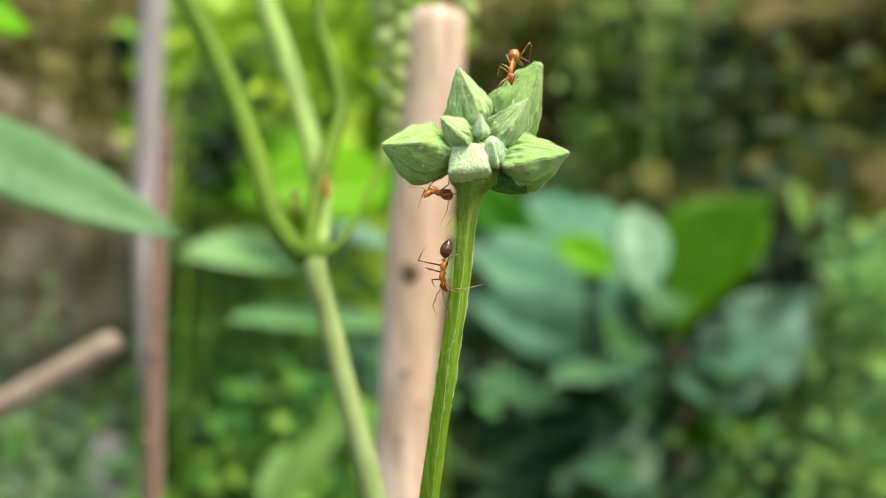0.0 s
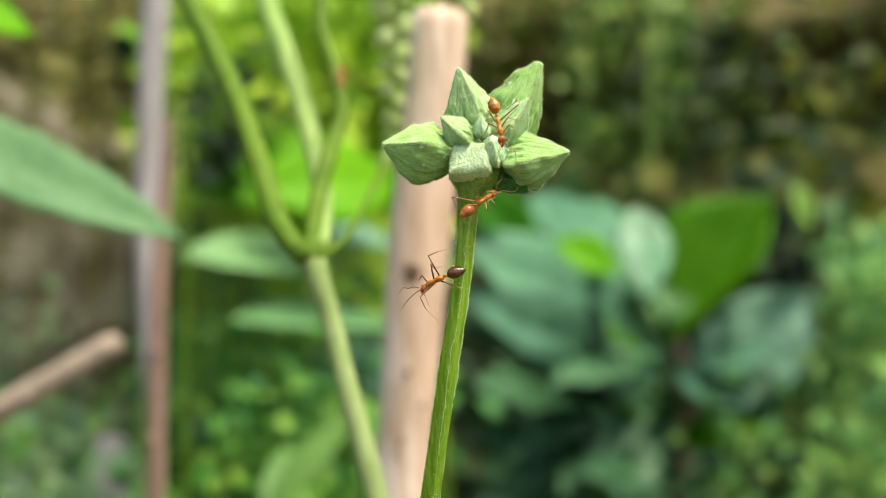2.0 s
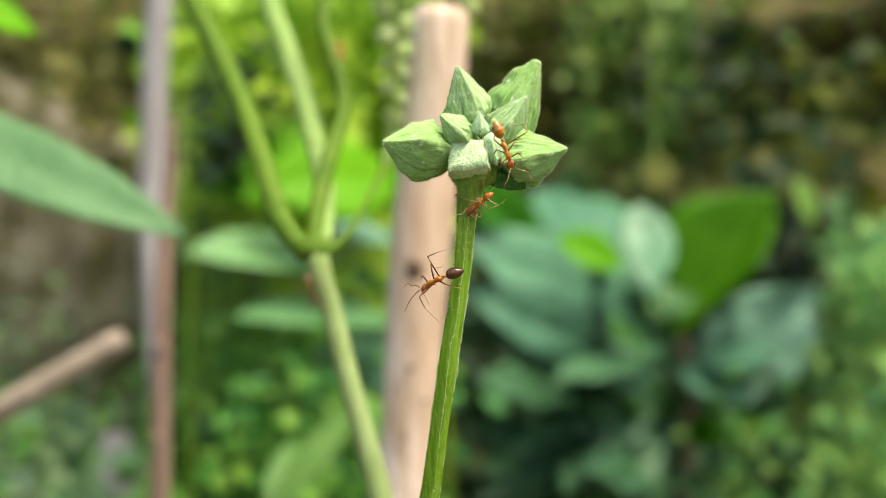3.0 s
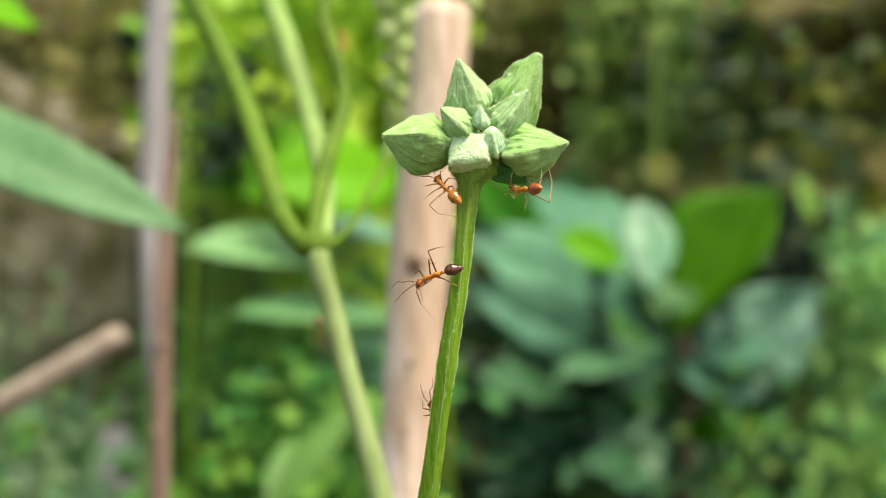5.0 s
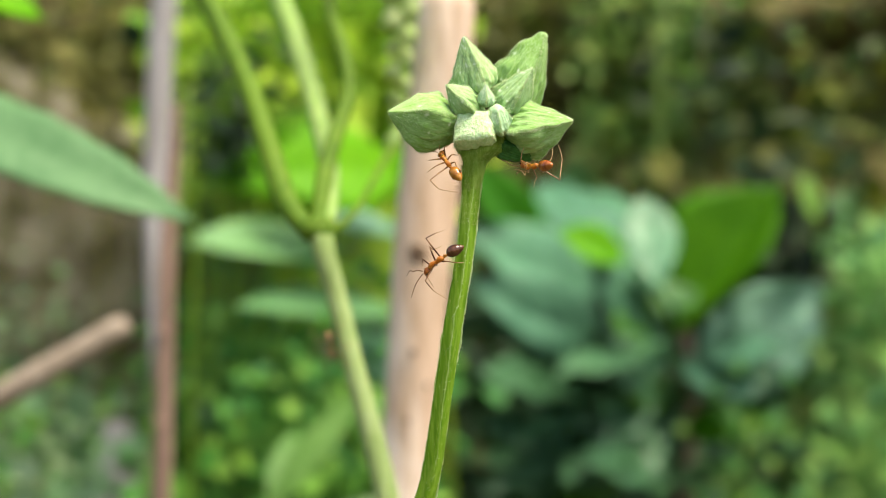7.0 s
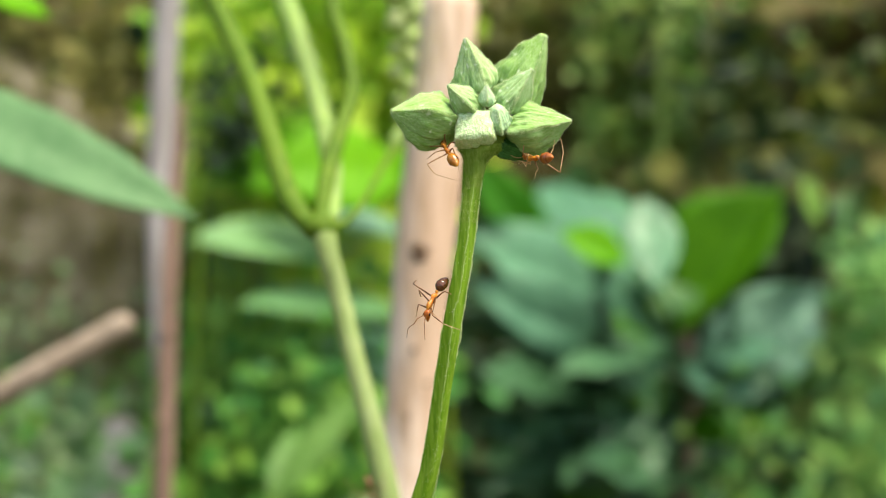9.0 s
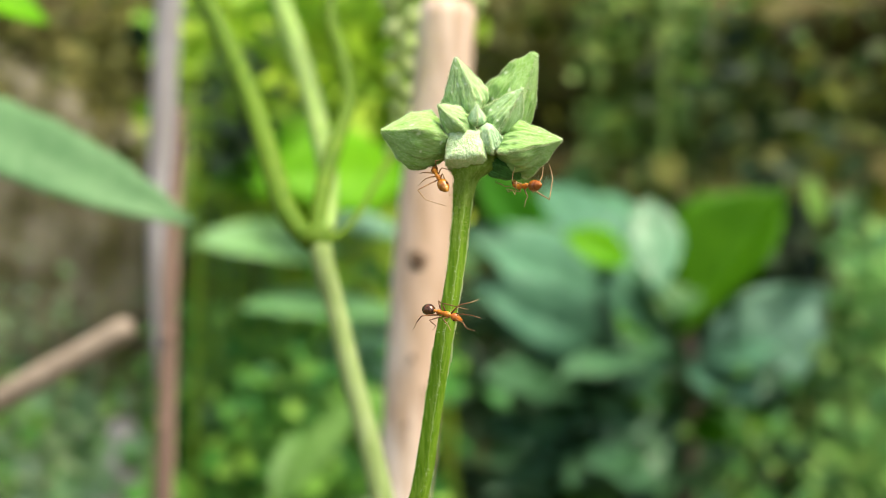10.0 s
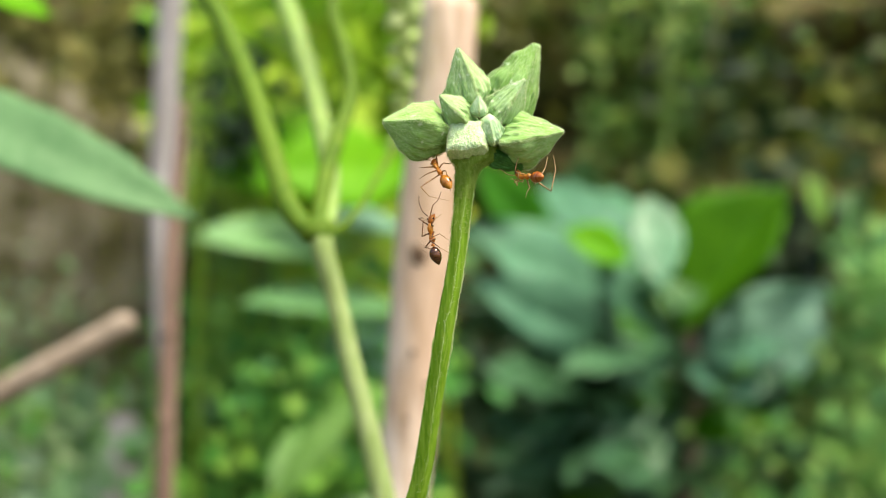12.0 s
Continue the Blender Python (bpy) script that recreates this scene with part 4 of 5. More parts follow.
        edge += [i * ns + (k0 + d) % ns for i in range(2, nr) for d in (-1, 0, 0, 1)]
    edge += [(nr - 1) * ns + k for k in range(ns)]
    return bm, edge


STALK_GIRTH = (0.0013, 0.0012, 0.00096, 0.00082, 0.00077, 0.00077, 0.00072, 0.00075, 0.00085)


def add_bud(plant, base, tip, facing, ridges, blunt, foot, material, seed, label):
    """One bud with its velvet, its base in the cluster."""
    m = frame_to(base, tip, facing)
    m.translation -= ORIGIN[plant.name]
    length = (Vector(tip) - Vector(base)).length
    bm, edge = bud_shape(length, ridges, blunt, foot, seed)
    ob = part("bud", bm, material, plant, label, m=m)
    big = max(r[1] for r in ridges) / 3.0
    if material is not BUD_DARK:
        part("bud_hair", fuzz(ob.data, int(1300 * big * big), 0.00022, 0.000006, int(seed), lean=0.35, along=(1.2, 0, 0)), VELVET, ob,
             "velvety pale hairs", m=Matrix(), kind="stuff")
        part("ridge_hair", fuzz(ob.data, int(4600 * big), 0.00016, 0.000010, 40 + int(seed), lean=0.8, along=(0.4, 0, 0), only=edge), HAIR, ob,
             "pale hairs along the ridges", m=Matrix(), kind="stuff")


def budding_plant():
    foot = (-0.026, 0.09, 0.0)
    plant = thing("budding_plant", foot, "hairy green stalk crowned by a cluster of pale velvety buds", "plant")
    line = (foot, (-0.014, 0.086, 0.13), (-0.00350, 0.08400, 0.27107), (-0.00145, 0.08260, 0.27833), (-0.00039, 0.08120, 0.28556), (0.00057, 0.08030, 0.29240), (0.00148, 0.08000, 0.29814), (0.00195, 0.08000, 0.30290), (0.00210, 0.08020, 0.30530))
    bm = bmesh.new()
    tube(bm, line, STALK_GIRTH, sides=48, steps=14, ridges=5, relief=0.07, wobble=0.05, phase=radians(100))
    stalk = part("stalk", bm, STALK, plant, "ridged bright green stalk")
    centre = glide(line, 14)
    wide = np.interp(np.linspace(0, 1, len(centre)), np.linspace(0, 1, 9), STALK_GIRTH)
    for n, angle in enumerate((-152, -80, -8, 64, 136)):
        a = radians(angle)
        out = Vector((math.cos(a), math.sin(a), 0.0))
        bm = bmesh.new()
        pts = [c + out * (w * 1.04) + Vector((0.00016 * noise.noise(c * 450 + Vector((n, 0, 0))) + 0.00008 * noise.noise(c * 1700 + Vector((n, 0, 0))), 0, 0)) for c, w in zip(centre, wide)]
        # the rib on the right is broader and painted bright as if lit
        broad = 1.9 if n == 2 else 1.0
        tube(bm, pts[:-3], [broad * g for g in (0.00003, 0.00003, 0.000035, 0.00005, 0.00006, 0.00003)], sides=8, steps=3, wobble=0.8, seed=n * 3.7)
        rib = part("rib", bm, LIT_RIM if n == 2 else RIB, plant, "pale translucent rim, its lit edge painted brighter" if n == 2 else "pale raised rib")
        part("rib_hair", fuzz(rib.data, 2600 if n == 1 else 2200, 0.00022, 0.000011, 20 + n, lean=0.8), HAIR, rib, "short pale hairs", m=Matrix(), kind="stuff")
    part("stalk_hair", fuzz(stalk.data, 6000, 0.00017, 0.000010, 3), HAIR, plant, "short pale hairs", m=Matrix(), kind="stuff")
    crown_faces = [p.index for p in stalk.data.polygons if 0.3005 < p.center.z < 0.3062]
    part("upper_stalk_hair", fuzz(stalk.data, 2600, 0.00022, 0.000011, 6, lean=0.6, only=crown_faces), OLIVE_HAIR, plant, "short olive hairs", m=Matrix(), kind="stuff")
    bm = bmesh.new()
    tube(bm, ((0.00190, 0.08000, 0.30233), (0.00200, 0.08000, 0.30357), (0.00214, 0.08010, 0.30457), (0.00224, 0.08020, 0.30539), (0.00234, 0.08030, 0.30588), (0.00249, 0.08040, 0.30627), (0.00279, 0.08080, 0.30668), (0.00299, 0.08120, 0.30710), (0.00305, 0.08140, 0.30760), (0.00306, 0.08160, 0.30854), (0.00307, 0.08200, 0.30956)),
         (0.00060, 0.00074, 0.00083, 0.00094, 0.00106, 0.00132, 0.00186, 0.00226, 0.00240, 0.00225, 0.0012), sides=48, steps=8, ridges=5, relief=0.06, wobble=0.02, level=True, phase=radians(100))
    head = part("receptacle", bm, COLLAR, plant, "flared green receptacle under the buds")
    part("receptacle_hair", fuzz(head.data, 6000, 0.00024, 0.000011, 4, lean=0.6), OLIVE_HAIR, plant, "short pale hairs", m=Matrix(), kind="stuff")
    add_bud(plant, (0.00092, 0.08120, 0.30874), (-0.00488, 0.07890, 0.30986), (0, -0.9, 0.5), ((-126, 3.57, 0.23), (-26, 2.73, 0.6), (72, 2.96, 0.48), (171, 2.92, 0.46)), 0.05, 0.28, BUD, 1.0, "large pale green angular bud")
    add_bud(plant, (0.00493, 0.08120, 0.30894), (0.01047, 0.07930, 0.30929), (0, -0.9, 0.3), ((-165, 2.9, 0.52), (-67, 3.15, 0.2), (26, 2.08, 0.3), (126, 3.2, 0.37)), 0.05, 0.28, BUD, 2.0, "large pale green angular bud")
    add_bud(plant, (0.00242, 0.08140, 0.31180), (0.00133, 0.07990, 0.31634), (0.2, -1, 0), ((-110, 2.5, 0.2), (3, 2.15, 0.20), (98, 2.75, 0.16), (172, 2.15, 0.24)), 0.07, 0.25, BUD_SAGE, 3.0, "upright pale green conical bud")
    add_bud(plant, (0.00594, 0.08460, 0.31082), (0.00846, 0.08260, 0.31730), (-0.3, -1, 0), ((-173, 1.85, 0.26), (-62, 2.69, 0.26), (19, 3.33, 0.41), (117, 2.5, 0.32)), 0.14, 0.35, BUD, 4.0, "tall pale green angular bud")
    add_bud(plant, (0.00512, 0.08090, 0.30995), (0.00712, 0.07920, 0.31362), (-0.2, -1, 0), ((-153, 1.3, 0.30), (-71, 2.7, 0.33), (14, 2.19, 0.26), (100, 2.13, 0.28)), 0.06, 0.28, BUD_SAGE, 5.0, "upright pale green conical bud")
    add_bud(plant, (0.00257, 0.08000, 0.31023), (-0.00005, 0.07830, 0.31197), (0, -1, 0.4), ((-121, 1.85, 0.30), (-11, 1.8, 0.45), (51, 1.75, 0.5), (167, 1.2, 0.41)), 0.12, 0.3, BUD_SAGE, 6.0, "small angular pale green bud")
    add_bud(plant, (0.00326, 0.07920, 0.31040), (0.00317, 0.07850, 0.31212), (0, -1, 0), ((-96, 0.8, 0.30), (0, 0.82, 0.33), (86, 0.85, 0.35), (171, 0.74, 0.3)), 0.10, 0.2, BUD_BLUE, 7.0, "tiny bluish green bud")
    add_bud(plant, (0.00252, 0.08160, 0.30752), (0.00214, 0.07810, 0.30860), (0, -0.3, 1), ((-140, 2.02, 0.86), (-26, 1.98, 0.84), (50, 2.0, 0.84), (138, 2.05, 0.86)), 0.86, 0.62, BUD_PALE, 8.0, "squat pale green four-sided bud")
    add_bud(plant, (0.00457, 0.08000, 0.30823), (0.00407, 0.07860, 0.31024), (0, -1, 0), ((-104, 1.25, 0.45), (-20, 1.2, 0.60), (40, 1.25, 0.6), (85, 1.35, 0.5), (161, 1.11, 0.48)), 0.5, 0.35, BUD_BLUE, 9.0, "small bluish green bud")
    add_bud(plant, (0.00375, 0.08080, 0.30745), (0.00715, 0.08060, 0.30632), (0, -1, 0), ((-150, 1.0, 0.5), (-70, 1.1, 0.45), (5, 1.1, 0.5), (80, 1.1, 0.5), (150, 1.0, 0.5)), 0.4, 0.6, BUD_DARK, 10.0, "dark green rounded bud underneath")
    add_bud(plant, (0.00297, 0.08060, 0.30954), (0.00256, 0.07960, 0.31037), (0, -1, 0), ((-150, 0.6, 0.5), (-70, 0.6, 0.5), (5, 0.6, 0.5), (80, 0.6, 0.5), (150, 0.6, 0.5)), 0.2, 0.6, BUD_BLUE, 11.0, "tiny bluish green bud")


budding_plant()


# ---- ants ----
def ant(name, label, gaster_skin, size=1.0, seed=0, sag=0.0, spread=1.0, leg_skin=None, stride=None, skin=None, spots=()):
    """An ant about 4.5 mm long that heads along x: head, thorax, gaster, feelers and six long legs.
    stride: knee, ankle and toe of the front, middle and hind legs of either side, in body space."""
    rng = random.Random(seed)
    k = MM * size
    leg_skin = leg_skin or LEG
    body = thing(name, (0, 0, 0), label, "ant", group="ants on the plants")

    def scaled(bm):
        bmesh.ops.scale(bm, vec=(k, k, k), verts=bm.verts)
        return bm

    bm = bmesh.new()
    lathe(bm, [(-0.62, 0.09, 0.10, -0.05), (-0.52, 0.2, 0.2, -0.02), (-0.38, 0.22, 0.29, 0.02), (-0.2, 0.21, 0.30, 0.05), (-0.02, 0.18, 0.26, 0.04), (0.1, 0.165, 0.21, 0.03),
               (0.26, 0.165, 0.20, 0.04), (0.36, 0.18, 0.23, 0.06), (0.52, 0.22, 0.28, 0.08), (0.72, 0.25, 0.28, 0.08), (0.9, 0.21, 0.22, 0.05), (1.03, 0.14, 0.13, 0.04), (1.12, 0.08, 0.08, 0.03)])
    lathe(bm, [(-0.95, 0.05, 0.06, -0.06), (-0.86, 0.11, 0.17, 0.02), (-0.78, 0.12, 0.2, 0.05), (-0.7, 0.1, 0.14, 0.0), (-0.58, 0.06, 0.07, -0.06)], 14)
    part("thorax", scaled(bm), skin or AMBER, body, m=Matrix())
    bm = bmesh.new()
    lathe(bm, [(0.0, 0.08, 0.08, 0.0), (0.08, 0.24, 0.2, 0.0), (0.22, 0.33, 0.27, 0.01), (0.42, 0.34, 0.29, 0.01), (0.6, 0.30, 0.27, 0.0),
               (0.78, 0.23, 0.21, -0.03), (0.9, 0.17, 0.14, -0.07), (0.94, 0.13, 0.1, -0.09), (1.06, 0.09, 0.06, -0.13)])
    head = part("head", scaled(bm), skin or HEAD, body, m=pose(1.08 * k, 0, 0.02 * k, 0, 34, 0))
    for s in (-1, 1):
        bm = bmesh.new()
        bmesh.ops.create_icosphere(bm, subdivisions=2, radius=0.1)
        bmesh.ops.scale(bm, vec=(1.1, 0.6, 0.9), verts=bm.verts)
        part("eye", scaled(bm), EYE, head, "tiny dark eye", m=pose(0.42 * k, 0.345 * s * k, 0.1 * k))
    bm = bmesh.new()
    st = [(-0.02, 0.07, 0.07, 0.0), (-0.1, 0.22, 0.22, 0.02), (-0.28, 0.40, 0.40, 0.05), (-0.5, 0.49, 0.49, 0.06), (-0.56, 0.475, 0.475, 0.06), (-0.6, 0.50, 0.50, 0.06), (-0.82, 0.52, 0.52, 0.03),
          (-0.98, 0.48, 0.48, 0.01), (-1.02, 0.455, 0.455, 0.01), (-1.06, 0.465, 0.465, 0.0), (-1.22, 0.395, 0.395, -0.02), (-1.34, 0.32, 0.32, -0.04), (-1.37, 0.30, 0.30, -0.05), (-1.41, 0.295, 0.295, -0.05), (-1.56, 0.17, 0.17, -0.08), (-1.68, 0.05, 0.05, -0.10)]
    lathe(bm, st[::-1], 24)
    gaster = part("gaster", scaled(bm), gaster_skin, body, "banded glossy gaster", m=pose(-0.93 * k, 0, -0.05 * k, 0, sag, 0))
    for s in spots:
        bm = bmesh.new()
        bmesh.ops.create_icosphere(bm, subdivisions=2, radius=0.16)
        bmesh.ops.scale(bm, vec=(1.2, 0.35, 0.8), verts=bm.verts)
        part("gaster_spot", scaled(bm), EYE, gaster, "dark spot", m=pose(-1.0 * k, 0.45 * s * k, 0.1 * k))
    for s in (-1, 1):
        bm = bmesh.new()
        j = [rng.uniform(-0.2, 0.2) for _ in range(4)]
        tube(bm, ((0, 0, 0), (0.45, 0.3 * s, 0.15), (0.95, (0.6 + j[0]) * s, 0.2 + j[3])), (0.045, 0.04, 0.045), sides=8, steps=3)
        tube(bm, ((0.95, (0.6 + j[0]) * s, 0.2 + j[3]), (1.35, (0.78 + j[1]) * s, 0.0), (2.1, (0.9 + j[2]) * s, -0.4)), (0.036, 0.034, 0.024), sides=8, steps=4)
        part("feeler", scaled(bm), leg_skin, body, "long elbowed feeler", m=pose(1.75 * k, 0.14 * s * k, 0.02 * k))
        sets = (((0.85, 0.16, -0.14), (0.45, 0.85, 0.55), (1.0, 1.35, -0.40), (1.55, 1.55, -0.80)),
                ((0.30, 0.16, -0.12), (0.05, 1.15, 0.60), (-0.05, 1.85, -0.45), (-0.2, 2.45, -0.80)),
                ((-0.30, 0.18, -0.14), (-0.75, 1.05, 0.75), (-1.55, 1.65, -0.35), (-2.35, 1.85, -0.80)))
        for row, ((hx, hy, hz), knee, ankle, toe) in enumerate(sets):
            bm = bmesh.new()
            f = [Vector((p[0] * 1.28 + rng.uniform(-0.15, 0.15), p[1] * 1.28 * s * spread + rng.uniform(-0.1, 0.1), p[2] * 1.2 + rng.uniform(-0.1, 0.1))) for p in (knee, ankle, toe)]
            if stride:
                f = [Vector(p) - Vector((hx, hy * s, hz)) for p in stride[s][row]]
            o = Vector((0, 0, 0))
            tube(bm, (o, o.lerp(f[0], 0.15), o.lerp(f[0], 0.5) + Vector((0, 0, 0.04)), f[0]), (0.085, 0.075, 0.07, 0.045), sides=8, steps=3)
            tube(bm, (f[0], f[0].lerp(f[1], 0.5), f[1]), (0.045, 0.052, 0.036), sides=8, steps=2)
            leg = part("leg", scaled(bm), leg_skin, body, m=pose(hx * k, hy * s * k, hz * k))
            bm = bmesh.new()
            tube(bm, (f[1], f[1].lerp(f[2], 0.6) + Vector((0, 0, -0.06)), f[2]), (0.036, 0.028, 0.020), sides=6, steps=2)
            part("foot", scaled(bm), FOOT, leg, "slender pale foot", m=Matrix())
    return body


STEM_STRIDE = {
    -1: (((1.0, -0.7, 0.6), (1.45, -0.9, 0.2), (1.75, -1.2, -0.3)), ((-0.14, -1.04, 1.03), (0.05, -1.24, 0.26), (-0.61, -1.56, -0.31)), ((-0.37, -1.36, 1.7), (-1.11, -1.88, 1.1), (-1.68, -2.3, 0.5))),
    1: (((1.7, 1.1, 0.2), (1.79, 1.7, -0.8), (1.35, 2.5, -2.3)), ((0.05, 0.72, 0.5), (1.38, 0.75, 0.1), (1.65, 1.2, -1.1)), ((-0.9, 0.9, 0.1), (-1.22, 0.8, -0.8), (-1.5, 0.65, -1.5)))}
COLLAR_STRIDE = {
    -1: (((0.75, -0.9, 0.0), (1.0, -1.0, -0.8), (1.13, -1.02, -1.6)), ((-0.4, -1.1, 0.3), (-0.17, -0.5, 1.3), (0.9, -0.5, 0.7)), ((-1.5, 0.3, 0.6), (-0.94, 0.8, -1.4), (-0.09, 0.99, -2.7))),
    1: (((0.7, 0.4, 0.4), (1.35, -0.2, 0.5), (1.8, -0.45, 0.6)), ((-0.6, 0.5, 0.9), (-0.9, 0.25, 1.5), (-0.87, 0.44, 2.0)), ((-2.2, 1.7, 0.5), (-1.52, 1.53, -1.6), (-0.5, 1.22, -3.0)))}
CROWN_STRIDE = {
    -1: (((0.85, -0.8, 0.7), (1.08, -0.99, 0.31), (1.31, -1.23, 0.02)), ((-0.1, -0.85, 0.3), (0.17, -0.99, -0.48), (0.32, -1.19, -0.84)), ((-1.2, -0.7, 0.5), (-1.46, 0.0, -0.71), (-1.47, 0.6, -1.48))),
    1: (((0.6, 0.7, 1.0), (0.95, 0.95, 0.9), (1.4, 1.2, 0.8)), ((-0.1, 0.8, 0.8), (0.19, 1.4, 0.7), (0.46, 1.9, 0.6)), ((-1.08, 1.89, 1.2), (-1.83, 1.99, 0.4), (-1.95, 1.3, -1.7)))}
stem_ant = ant("ant", "amber ant with a dark brown gaster on the stalk", GASTER, 0.98, 1, sag=-8, spread=0.8, stride=STEM_STRIDE)
collar_ant = ant("ant", "amber ant with a russet gaster by the buds", GASTER_RED, 0.93, 2, sag=6, leg_skin=LEG_PALE, stride=COLLAR_STRIDE)
crown_ant = ant("ant", "amber ant with a dark-spotted amber gaster on the buds", GASTER_AMBER, 0.94, 3, leg_skin=LEG_PALE, stride=CROWN_STRIDE, spots=(-1, 1))
behind_ant = ant("ant", "small amber ant on the far side of the stalk", GASTER_RED, 0.8, 4, spread=0.4)
branch_ant = ant("ant", "reddish ant climbing a vine shoot", GASTER_RED, 1.05, 5, skin=HEAD)
lower_ant = ant("ant", "reddish brown ant on the main vine stem", GASTER_BROWN, 0.95, 6, skin=GASTER_BROWN)
upper_ant = ant("ant", "brownish ant descending a pale vine shoot", GASTER_BROWN, 1.0, 7, skin=GASTER_BROWN)


def gait(creature, spells, seed):
    """Swings legs and feelers: wide strides in the spells of walking, slight stirring otherwise."""
    rng = random.Random(seed)
    limbs = [c for c in creature.children if c.name.startswith(("leg", "feeler"))]
    for n, limb in enumerate(limbs):
        home = limb.matrix_basis.copy()
        feeler = limb.name.startswith("feeler")
        rows = []
        for i in range(61):
            t = i * 0.2
            walking = any(a <= t <= b for a, b in spells)
            wide = (14 if walking else 9) if feeler else (13 if walking else 1.5)
            beat = math.sin(t * (7.3 + 0.4 * feeler) + n * math.pi * 0.94)
            turn = wide * beat + rng.uniform(-1, 1)
            lift = (5 if walking else 1) * math.cos(t * 7.3 + n * math.pi * 0.94)
            rows.append((t, home @ pose(0, 0, 0, lift, 0, turn)))
        walk(limb, rows)


def motions():
    walk(stem_ant, [
        (0, stance((0.00011, 0.07920, 0.29962), (-0.083, 0.000, -0.997), (-0.75, -0.6, 0.1))),
        (0.2, stance((-0.00010, 0.07920, 0.29986), (-0.096, 0.000, -0.995), (-0.75, -0.6, 0.1))),
        (0.4, stance((-0.00057, 0.07902, 0.29969), (-0.295, -0.382, -0.876), (-0.6, -0.75, 0.3))),
        (0.6, stance((-0.00065, 0.07900, 0.29924), (-0.383, 0.000, -0.924), (-0.6, -0.75, 0.3))),
        (0.8, stance((-0.00073, 0.07900, 0.29908), (-0.534, 0.000, -0.845), (-0.35, -0.7, 0.6))),
        (1, stance((-0.00051, 0.07886, 0.29849), (-0.779, 0.310, -0.545), (-0.35, -0.7, 0.6))),
        (1.2, stance((-0.00052, 0.07887, 0.29833), (-0.799, 0.342, -0.495), (-0.35, -0.7, 0.6))),
        (1.5, stance((-0.00040, 0.07887, 0.29829), (-0.799, 0.356, -0.484), (-0.35, -0.7, 0.6))),
        (1.8, stance((-0.00045, 0.07886, 0.29870), (-0.852, 0.282, -0.441), (-0.35, -0.7, 0.6))),
        (2.5, stance((-0.00050, 0.07886, 0.29842), (-0.852, 0.310, -0.421), (-0.35, -0.7, 0.6))),
        (3.2, stance((-0.00050, 0.07889, 0.29825), (-0.801, 0.433, -0.413), (-0.35, -0.7, 0.6))),
        (4.8, stance((-0.00074, 0.07884, 0.29818), (-0.916, 0.185, -0.357), (-0.35, -0.7, 0.6))),
        (5.5, stance((-0.00059, 0.07883, 0.29835), (-0.905, 0.173, -0.388), (-0.35, -0.7, 0.6))),
        (6, stance((-0.00084, 0.07886, 0.29764), (-0.790, 0.317, -0.525), (-0.35, -0.7, 0.6))),
        (6.5, stance((-0.00070, 0.07885, 0.29752), (-0.787, 0.236, -0.570), (-0.35, -0.7, 0.6))),
        (7, stance((-0.00074, 0.07887, 0.29745), (-0.747, 0.345, -0.569), (-0.35, -0.7, 0.6))),
        (7.2, stance((-0.00077, 0.07897, 0.29681), (-0.569, 0.366, -0.736), (-0.35, -0.7, 0.6))),
        (7.9, stance((-0.00084, 0.07901, 0.29526), (-0.416, -0.460, -0.784), (-0.6, -0.75, 0.3))),
        (8.8, stance((-0.00112, 0.07899, 0.29364), (-0.396, -0.558, -0.729), (-0.6, -0.75, 0.3))),
        (9.3, stance((-0.00123, 0.07907, 0.29427), (-0.345, -0.162, -0.925), (-0.6, -0.75, 0.3))),
        (9.5, stance((-0.00028, 0.07857, 0.29424), (0.348, -0.661, -0.665), (-0.3, -0.9, 0.2))),
        (9.6, stance((0.00022, 0.07855, 0.29485), (0.573, -0.753, -0.323), (-0.2, -0.9, 0.3))),
        (9.8, stance((0.00031, 0.07856, 0.29439), (0.587, -0.718, -0.373), (-0.2, -0.9, 0.3))),
        (10, stance((0.00037, 0.07857, 0.29444), (0.737, -0.660, -0.147), (-0.2, -0.9, 0.35))),
        (10.3, stance((0.00017, 0.07857, 0.29415), (0.736, -0.665, -0.127), (-0.2, -0.9, 0.35))),
        (10.4, stance((-0.00050, 0.07900, 0.29606), (0.395, 0.000, 0.919), (-0.6, -0.75, 0.3))),
        (10.6, stance((-0.00022, 0.07900, 0.29716), (0.109, 0.000, 0.994), (-0.6, -0.8, 0.1))),
        (10.8, stance((-0.00057, 0.07900, 0.29866), (0.052, 0.000, 0.999), (-0.6, -0.8, 0.1))),
        (11, stance((-0.00073, 0.07900, 0.29985), (-0.159, 0.000, 0.987), (-0.7, -0.7, 0.1))),
        (11.2, stance((-0.00067, 0.07900, 0.30055), (-0.119, 0.000, 0.993), (-0.7, -0.7, 0.1))),
        (11.5, stance((-0.00068, 0.07900, 0.30038), (-0.133, 0.000, 0.991), (-0.7, -0.7, 0.1))),
        (12, stance((-0.00063, 0.07900, 0.30018), (-0.150, 0.000, 0.989), (-0.7, -0.7, 0.1))),
    ])
